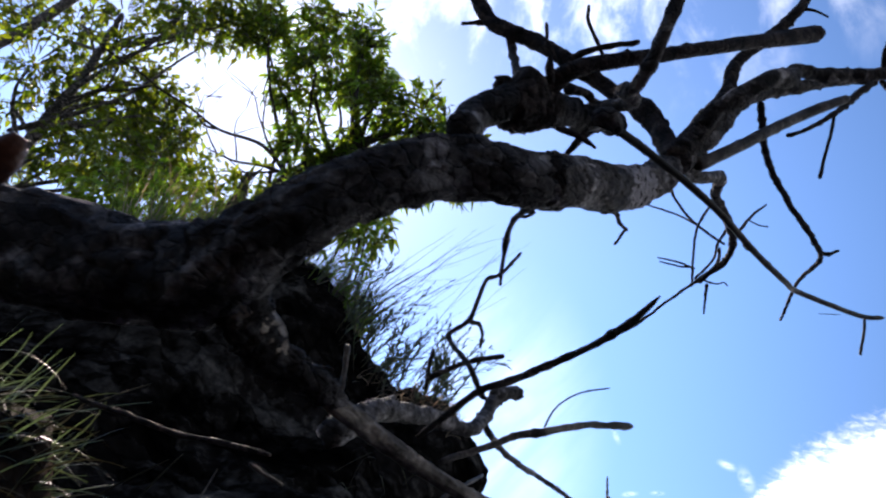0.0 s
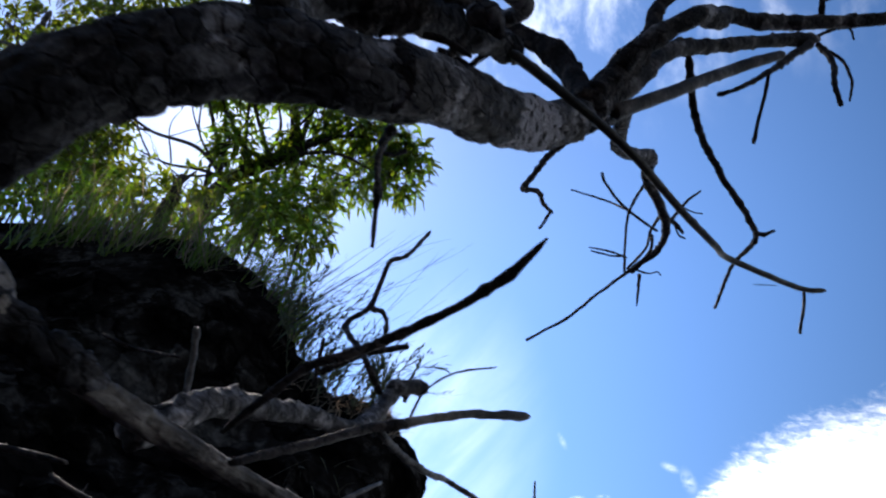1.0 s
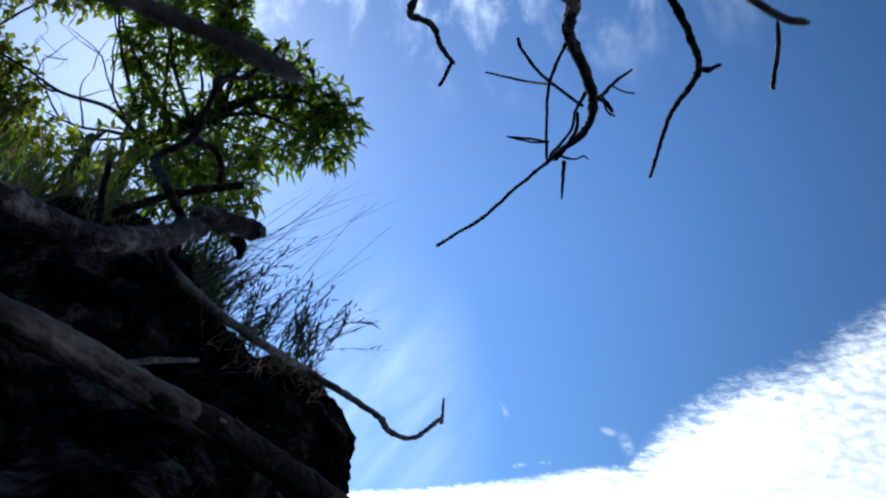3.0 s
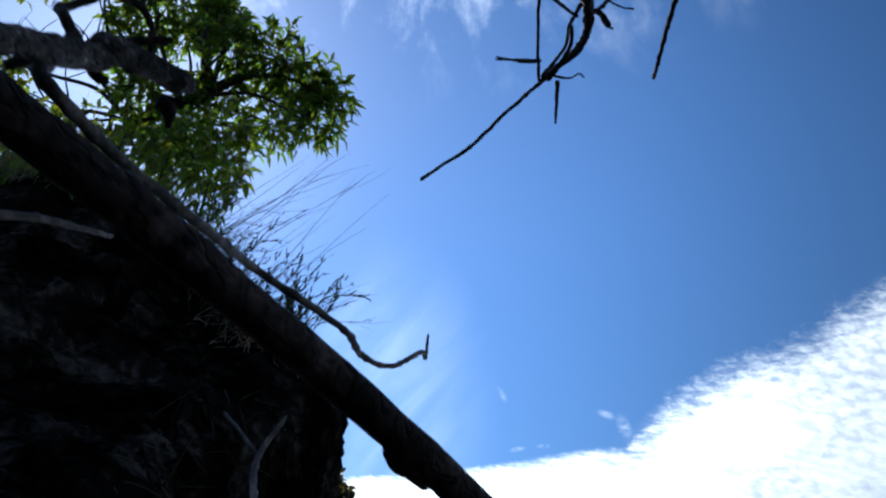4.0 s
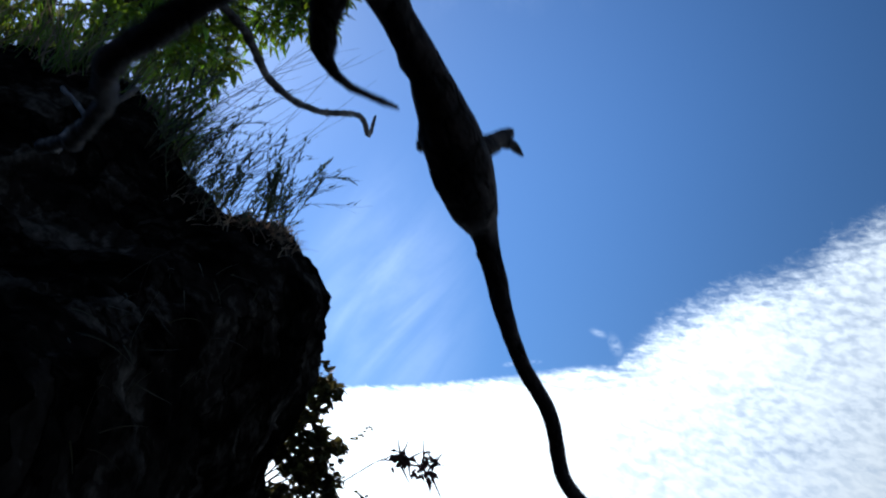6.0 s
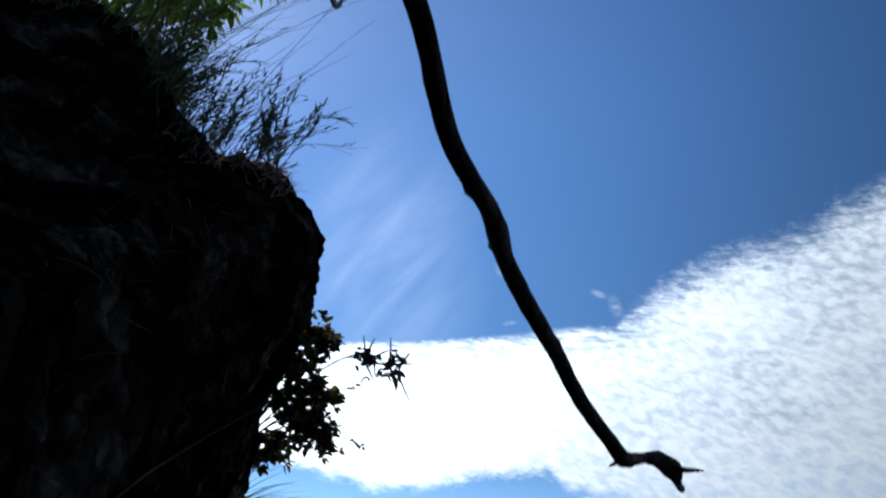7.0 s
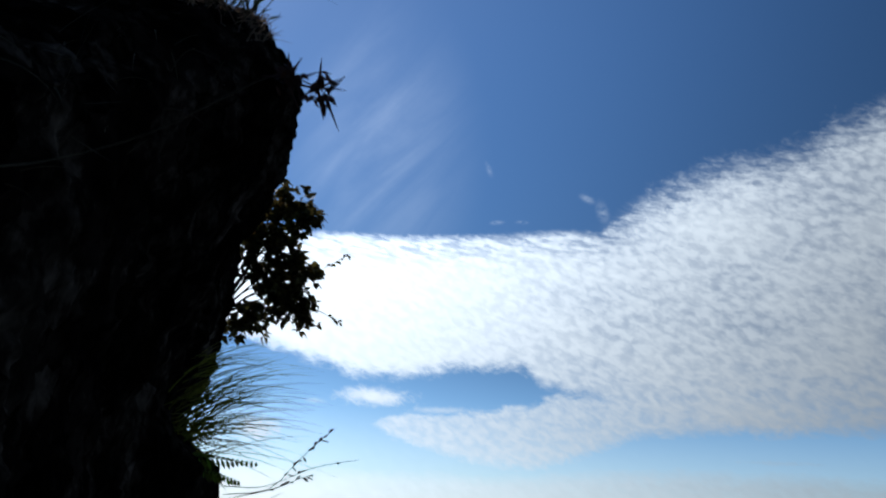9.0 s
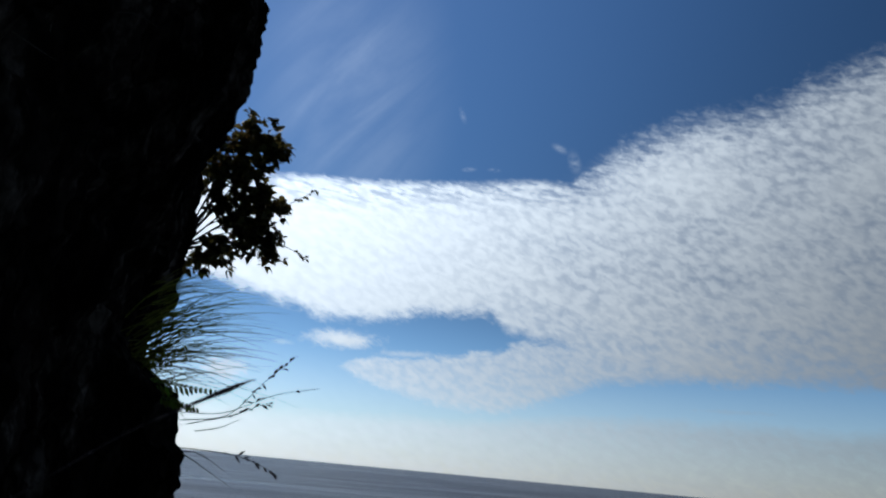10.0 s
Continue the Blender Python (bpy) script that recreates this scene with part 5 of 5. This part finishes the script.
def brow_grass():
    """Thin-stemmed herbs that fan out over the brow, long bare stalks, and the brown thatch at their feet."""
    local = random.Random(6)
    stalk, tuft, short = Pile(), Pile(), Pile()

    def stem(at, d, ln, bend, r, leafy, fork):
        """A thin round stem with narrow leaves that hug it, and finer side stems."""
        p, e, ctrl = Vector(at), Vector(d).normalized(), []
        for i in range(7):
            ctrl.append((*p, r * (1 - 0.11 * i)))
            e = (e + bend / 6 + Vector((local.gauss(0, 0.05), local.gauss(0, 0.05), local.gauss(0, 0.05)))).normalized()
            if leafy and i > 0:
                for q in range(leafy):
                    f = (e + Vector((local.gauss(0.05, 0.34), local.gauss(0, 0.3), local.gauss(0.1, 0.34)))).normalized()
                    tuft.blade(p + e * local.uniform(0, ln / 6), f, local.uniform(0.05, 0.11) * (1.1 - 0.07 * i), local.uniform(0.008, 0.015), Vector((local.gauss(0.1, 0.25), 0, local.gauss(0.0, 0.3))), Vector((local.gauss(0, 0.6), -1, 0.3)), 3)
            if fork and 1 < i < 6 and local.random() < fork:
                f = (e + Vector((local.gauss(0.15, 0.35), local.gauss(0, 0.3), local.gauss(0.05, 0.35)))).normalized()
                stem(p, f, ln * local.uniform(0.25, 0.45), Vector((local.gauss(0.05, 0.3), 0, local.gauss(0.1, 0.3))), r * 0.6, max(0, leafy - 1), 0)
            p = p + e * (ln / 6)
        stalk.add(*tube(ctrl, 3, 0.09, 0.0))

    for k in range(84):
        y, s = local.uniform(5.4, 6.5), local.uniform(1.22, 1.68)
        at = on_cliff(y, s) - Vector((0, 0, 0.03))
        d = Vector((local.gauss(0.2, 0.30), local.gauss(0.0, 0.25), 1.0))
        stem(at, d, local.uniform(0.35, 0.8), Vector((local.uniform(-0.3, 0.45), local.gauss(0, 0.2), local.uniform(-0.3, 0.2))), local.uniform(0.003, 0.0045), 3, 0.25)
    for k in range(30):
        at = on_cliff(local.uniform(5.4, 6.2), local.uniform(1.3, 1.68))
        flat = local.random()
        d = Vector((0.35 + 0.6 * flat, local.gauss(0.0, 0.15), 1.1 - 0.2 * flat))
        stem(at, d, local.uniform(0.45, 0.85), Vector((local.uniform(0.0, 0.6), local.gauss(0, 0.15), local.uniform(-0.35, 0.1))), 0.0032, 1 if k % 3 else 0, 0.6)
    for k in range(15):
        at = on_cliff(local.uniform(5.5, 6.1), local.uniform(1.42, 1.72))
        d = Vector((0.86 + local.gauss(0, 0.16), local.gauss(0.0, 0.1), 1.0))
        stem(at, d, local.uniform(1.1, 1.85), Vector((local.uniform(-0.1, 0.3), 0, local.uniform(-0.1, 0.15))), 0.0036, 0, 0.22)
    for k in range(420):
        at = on_cliff(local.uniform(5.3, 6.6), local.uniform(1.16, 1.5))
        d = Vector((local.gauss(0.3, 0.6), local.gauss(-0.3, 0.4), local.uniform(0.0, 1.0))).normalized()
        short.blade(at, d, local.uniform(0.05, 0.17), local.uniform(0.005, 0.009), Vector((local.gauss(0.2, 0.5), 0, -0.7)), Vector((0, -1, 0.3)), 3)
    tagged(stalk.make("brow_stalks", SHADED_GRASS), "thin grey herb stalks leaning out over the brow", "grass", kind="stuff")
    tagged(tuft.make("brow_tufts", HERB), "narrow-leaved olive green tufts on the rock brow", "grass", kind="stuff")
    tagged(short.make("brow_stubble", DRY), "short brown dry stubble along the brow's edge", "grass", kind="stuff")


def face_grass():
    """Single darkened blades and straws caught on the rock below the brow."""
    local = random.Random(31)
    p = Pile()
    for k in range(38):
        at = on_cliff(local.uniform(3.4, 5.0), local.uniform(0.86, 1.25))
        d = Vector((local.uniform(0.1, 0.9), local.gauss(-0.5, 0.4), local.uniform(-0.7, 0.6))).normalized()
        p.blade(at, d, local.uniform(0.08, 0.34), local.uniform(0.004, 0.008), Vector((0.2, 0, local.uniform(-1.2, 0.2))), Vector((local.gauss(0, 0.5), -1, 0.3)), 5)
    tagged(p.make("face_grass", SHADED_GRASS), "sparse straw blades drooping over the dark rock", "grass", kind="stuff")


def crest_stump():
    """A broken dead stump that stands up out of the crest grass."""
    ob = thing("dead_stump", (-3.5, 7.5, 5.6), "dark broken dead stump among the crest grass", "stump")
    mesh_ob("trunk", *tube([(-3.5, 7.5, 5.5, 0.11), (-3.47, 7.5, 6.3, 0.085), (-3.45, 7.5, 6.75, 0.075), (-3.42, 7.5, 7.0, 0.06)], 12, 0.05, 0.35, 0.1, 3.3, 0.3), DARK, ob)
    for a, b in (((-3.45, 7.5, 6.8), (-3.6, 7.5, 7.05)), ((-3.44, 7.5, 6.85), (-3.28, 7.5, 7.1))):
        mesh_ob("splinter", *tube([(*a, 0.035), (*b, 0.012)], 7, 0.04, 0.3, 0.1, b[0]), DARK, ob)


crest_stump()
crest_grass()
brow_grass()
face_grass()


def edge_grass():
    """The long tuft that hangs from the cliff's edge farther on, with seed stalks below."""
    local = random.Random(8)
    tuft = Pile()
    for k in range(120):
        at = Vector((-0.60 + local.gauss(0, 0.06), 7.5 + local.gauss(0, 0.15), 0.46 + local.gauss(0, 0.13)))
        d = Vector((local.uniform(0.35, 1.0), local.gauss(0, 0.25), local.uniform(0.1, 1.15))).normalized()
        tuft.blade(at, d, local.uniform(0.45, 1.15), local.uniform(0.006, 0.012), Vector((0.5, 0, local.uniform(-1.0, -0.25))), Vector((0, -1, 0.4)), 7)
    for k in range(55):
        u = local.random()
        at = Vector((-0.64 + 0.10 * u + local.gauss(0, 0.03), 7.6 + local.gauss(0, 0.12), 0.6 + 0.42 * u))
        d = Vector((local.uniform(0.5, 1.0), local.gauss(0, 0.25), local.uniform(0.2, 1.0))).normalized()
        tuft.blade(at, d, local.uniform(0.3, 0.7), local.uniform(0.004, 0.008), Vector((0.5, 0, local.uniform(-1.0, -0.1))), Vector((0, -1, 0.4)), 7)
    for k in range(60):
        at = Vector((-0.55 + local.gauss(0, 0.08), 7.4 + local.gauss(0, 0.15), 0.2 + local.gauss(0, 0.08)))
        d = Vector((local.uniform(0.2, 1.0), local.gauss(0, 0.3), local.uniform(-0.8, 0.5))).normalized()
        tuft.blade(at, d, local.uniform(0.15, 0.4), local.uniform(0.008, 0.016), Vector((0.3, 0, local.uniform(-0.9, 0.3))), Vector((0, -1, 0.4)), 4)
    tagged(tuft.make("edge_grass", GRASS), "arching long-bladed grass tuft on the cliff's edge", "grass", kind="stuff")
    for line, seeds in (
        ([(-0.11, 6.50, -0.03), (0.17, 6.50, 0.03), (0.35, 6.50, 0.24), (0.54, 6.50, 0.44)], 16),
        ([(-0.07, 6.50, -0.05), (0.20, 6.50, 0.03), (0.34, 6.50, 0.10), (0.44, 6.50, 0.14)], 9),
        ([(0.01, 6.30, -0.09), (0.14, 6.30, -0.06), (0.20, 6.30, -0.03), (0.27, 6.30, 0.01)], 0),
        ([(-0.15, 6.60, -0.19), (0.19, 6.60, -0.20), (0.37, 6.60, -0.24), (0.54, 6.60, -0.31)], 12),
        ([(-0.15, 6.60, -0.19), (0.00, 6.60, -0.26), (0.07, 6.60, -0.30), (0.25, 6.60, -0.40)], 0),
        ([(-0.14, 6.60, -0.22), (0.00, 6.60, -0.21), (0.10, 6.60, -0.25), (0.20, 6.60, -0.31)], 0),
        ([(-0.13, 6.50, 0.02), (0.14, 6.50, 0.04), (0.44, 6.50, 0.18), (0.71, 6.50, 0.25)], 3),
    ):
        ob = thing("seed_stalk", line[0], "thin grey grass stalk with small seed heads", "grass", "seed stalks at the cliff's edge")
        v, f = tube([(*q, 0.0038 - 0.0008 * n) for n, q in enumerate(line)], 5, 0.05, 0.0)
        mesh_ob("stalk", v, f, SHADED_GRASS, ob)
        path = spline([(*q, 0.0) for q in line], 0.02)[:, :3]
        p = Pile()
        for k in range(seeds):
            u = min(1.0, 0.5 + 0.5 * (k + local.uniform(-0.6, 0.6)) / max(seeds, 1))
            n = min(len(path) - 2, int(u * (len(path) - 1)))
            c, way = Vector(path[n]), Vector(path[n + 1] - path[n])
            p.leaf(c, way.normalized() + Vector((0, 0, local.gauss(0, 0.7))), Vector((0, -1, 0.2)), local.uniform(0.025, 0.06), local.uniform(0.009, 0.02), 0.2)
        if seeds:
            tagged(p.make("seed_head", DARK, ob), kind="stuff")
    ob = thing("broad_blade", (0.395, 1.86, -0.21), "dark stiff broad grass blade", "grass")
    blade = Pile()
    line = spline([(0.38, 1.80, -0.25, 0.0004), (0.445, 1.88, -0.186, 0.0007), (0.479, 1.91, -0.161, 0.0013), (0.499, 1.925, -0.148, 0.0024), (0.509, 1.929, -0.142, 0.0009), (0.515, 1.932, -0.139, 0.0003)], 0.004)
    for k, (x, y, z, r) in enumerate(line):
        blade.v += [Vector((x - 0.35 * r, y, z + 0.66 * r)), Vector((x, y - 0.25 * r, z)), Vector((x + 0.35 * r, y, z - 0.66 * r))]
        if k:
            blade.f += [(3 * k - 3, 3 * k - 2, 3 * k + 1, 3 * k), (3 * k - 2, 3 * k - 1, 3 * k + 2, 3 * k + 1)]
    blade.make("blade", DARK, ob)
    ob = thing("fern", (-0.42, 7.0, 0.2), "small dark fern frond on the rock edge", "fern")
    for k in range(2):
        p = Pile()
        A, B = Vector((-0.42, 7.0, 0.22 - 0.07 * k)), Vector((0.02 - 0.1 * k, 7.0, 0.2 - 0.13 * k))
        for q in range(14):
            c = A.lerp(B, q / 13)
            p.leaf(c, Vector((0.7, 0.2, -1.0)), Vector((0, -1, 0)), 0.10 * (1 - q / 18) * local.uniform(0.7, 1.2), 0.025, 0.3)
            p.leaf(c, Vector((0.8, 0.3, 0.5)), Vector((0, -1, 0)), 0.05 * (1 - q / 18), 0.018, 0.1)
        v, f = tube([(*A, 0.004), (*B, 0.002)], 4, 0.05, 0.0)
        p.add(v, f)
        p.make("frond", LEAF, ob)


edge_grass()


def grass_tussock():
    """A grassy hummock on the near bank below the trunk."""
    local = random.Random(9)
    hub = Vector((-0.68, 0.93, 0.20))
    ob = thing("grass_tussock", hub, "low tussock of olive grass on the shaded bank", "grass")
    verts, faces, n, m = [], [], 30, 18
    for i in range(m + 1):
        for j in range(n):
            a, e = 2 * math.pi * j / n, math.pi * (i / m) - math.pi / 2
            d = Vector((math.cos(a) * math.cos(e), math.sin(a) * math.cos(e), math.sin(e)))
            verts.append(hub + Vector((d.x * 0.14, d.y * 0.24, d.z * 0.21)) * (1.0 + 0.35 * noise.fractal(d * 2.2, 1.0, 2.0, 4)))
    for i in range(m):
        for j in range(n):
            faces.append((i * n + j, i * n + (j + 1) % n, (i + 1) * n + (j + 1) % n, (i + 1) * n + j))
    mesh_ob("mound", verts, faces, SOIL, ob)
    green, straw = Pile(), Pile()
    for k in range(620):
        at = verts[local.randrange(4 * n, len(verts) - n)]
        out = (at - hub).normalized()
        d = (out * 0.4 + Vector((local.uniform(0.1, 0.9), local.gauss(-0.1, 0.5), local.uniform(-0.2, 0.8)))).normalized()
        (green if local.random() < 0.72 else straw).blade(at, d, local.uniform(0.04, 0.15), local.uniform(0.0012, 0.0034), Vector((local.gauss(0.3, 0.5), local.gauss(0, 0.6), local.uniform(-1.9, 0.3))), Vector((local.gauss(0, 0.5), -1, 0.4)), 7)
    tagged(green.make("grass", HERB, ob, "drooping dark green blades"), kind="stuff")
    tagged(straw.make("dry_grass", SHADED_GRASS, ob, "straw blades darkened for shade"), kind="stuff")
    for k in range(9):
        at = hub + Vector((local.uniform(0.05, 0.18), local.uniform(-0.1, 0.15), local.uniform(-0.05, 0.2)))
        q, d, ctrl = Vector(at), Vector((local.uniform(0.4, 0.9), local.gauss(0, 0.3), local.uniform(0.0, 0.9))).normalized(), []
        for i in range(4):
            ctrl.append((*q, 0.0016 - 0.0003 * i))
            d = (d + Vector((local.gauss(0, 0.12), local.gauss(0, 0.12), local.gauss(-0.05, 0.12)))).normalized()
            q = q + d * local.uniform(0.04, 0.07)
        mesh_ob("straw", *tube(ctrl, 5, 0.02, 0.0), SHADED_GRASS, ob)
    return ob


grass_tussock()


def spiky_seed_head():
    """A long thin stem leaning out from the bank with a spiky dry seed head."""
    local = random.Random(12)
    ob = thing("spiky_grass_stem", (-0.12, 1.20, -0.42), "thin straw stem with a spiky brown seed head", "grass")
    v, f = tube([(-0.12, 1.20, -0.42, 0.0016), (0.07, 1.55, -0.15, 0.0013), (0.150, 1.935, 0.113, 0.0011), (0.182, 2.063, 0.194, 0.001), (0.253, 2.12, 0.265, 0.001), (0.335, 2.105, 0.320, 0.0011), (0.387, 2.085, 0.343, 0.001), (0.434, 2.08, 0.327, 0.001)], 5, 0.03, 0.0)
    mesh_ob("stem", v, f, SHADED_GRASS, ob)
    p = Pile()
    for hub, size in ((Vector((0.434, 2.08, 0.325)), 0.85), (Vector((0.400, 2.08, 0.338)), 0.65)):
        for k in range(46):
            c = hub + Vector((local.gauss(0, 0.009), local.gauss(0, 0.006), local.gauss(0, 0.008))) * size
            d = Vector((local.gauss(0.1, 0.8), local.gauss(0, 0.5), local.gauss(-0.05, 0.8))).normalized()
            p.leaf(c, d, Vector((local.gauss(0, 0.5), -1, 0.2)), local.uniform(0.010, 0.024) * size, 0.006, 0.1)
        for way, ln in (((-0.2, 0, 1.0), 0.045), ((0.75, 0, 0.55), 0.042), ((1.0, 0, 0.02), 0.032), ((0.45, 0, -0.9), 0.058), ((-1.0, 0, 0.1), 0.04), ((0.2, 0, -1.0), 0.04), ((0.5, 0, 0.85), 0.034)):
            p.blade(hub + Vector((local.gauss(0, 0.006), 0, local.gauss(0, 0.005))), Vector(way) + Vector((local.gauss(0, 0.15), 0, local.gauss(0, 0.15))), ln * size, 0.0028, Vector((0.05, 0, -0.1)), Vector((0, -1, 0.2)), 3)
    p.make("seed_head", RUST, ob, "brown spiky bracts")


spiky_seed_head()


def bank_litter():
    """Dead twigs and roots that hang on the near bank."""
    local = random.Random(15)
    p = Pile()
    for k in range(120):
        at = on_cliff(local.uniform(0.5, 2.2), local.uniform(0.72, 1.05))
        d = Vector((local.uniform(0.0, 0.5), local.gauss(0.3, 0.7), local.gauss(0, 0.6))).normalized()
        ctrl, q, r = [], Vector(at), local.uniform(0.0015, 0.0045)
        for i in range(5):
            ctrl.append((*q, r * (1 - 0.15 * i)))
            d = (d + Vector((local.gauss(0, 0.2), local.gauss(0, 0.35), local.gauss(-0.05, 0.35)))).normalized()
            q = q + d * local.uniform(0.03, 0.08)
        p.add(*tube(ctrl, 5, 0.015, 0.1, 0.15, local.random() * 9))
    tagged(p.make("root_litter", PALE), "thin dead roots and twigs hanging on the shaded bank", "roots", kind="stuff")


bank_litter()
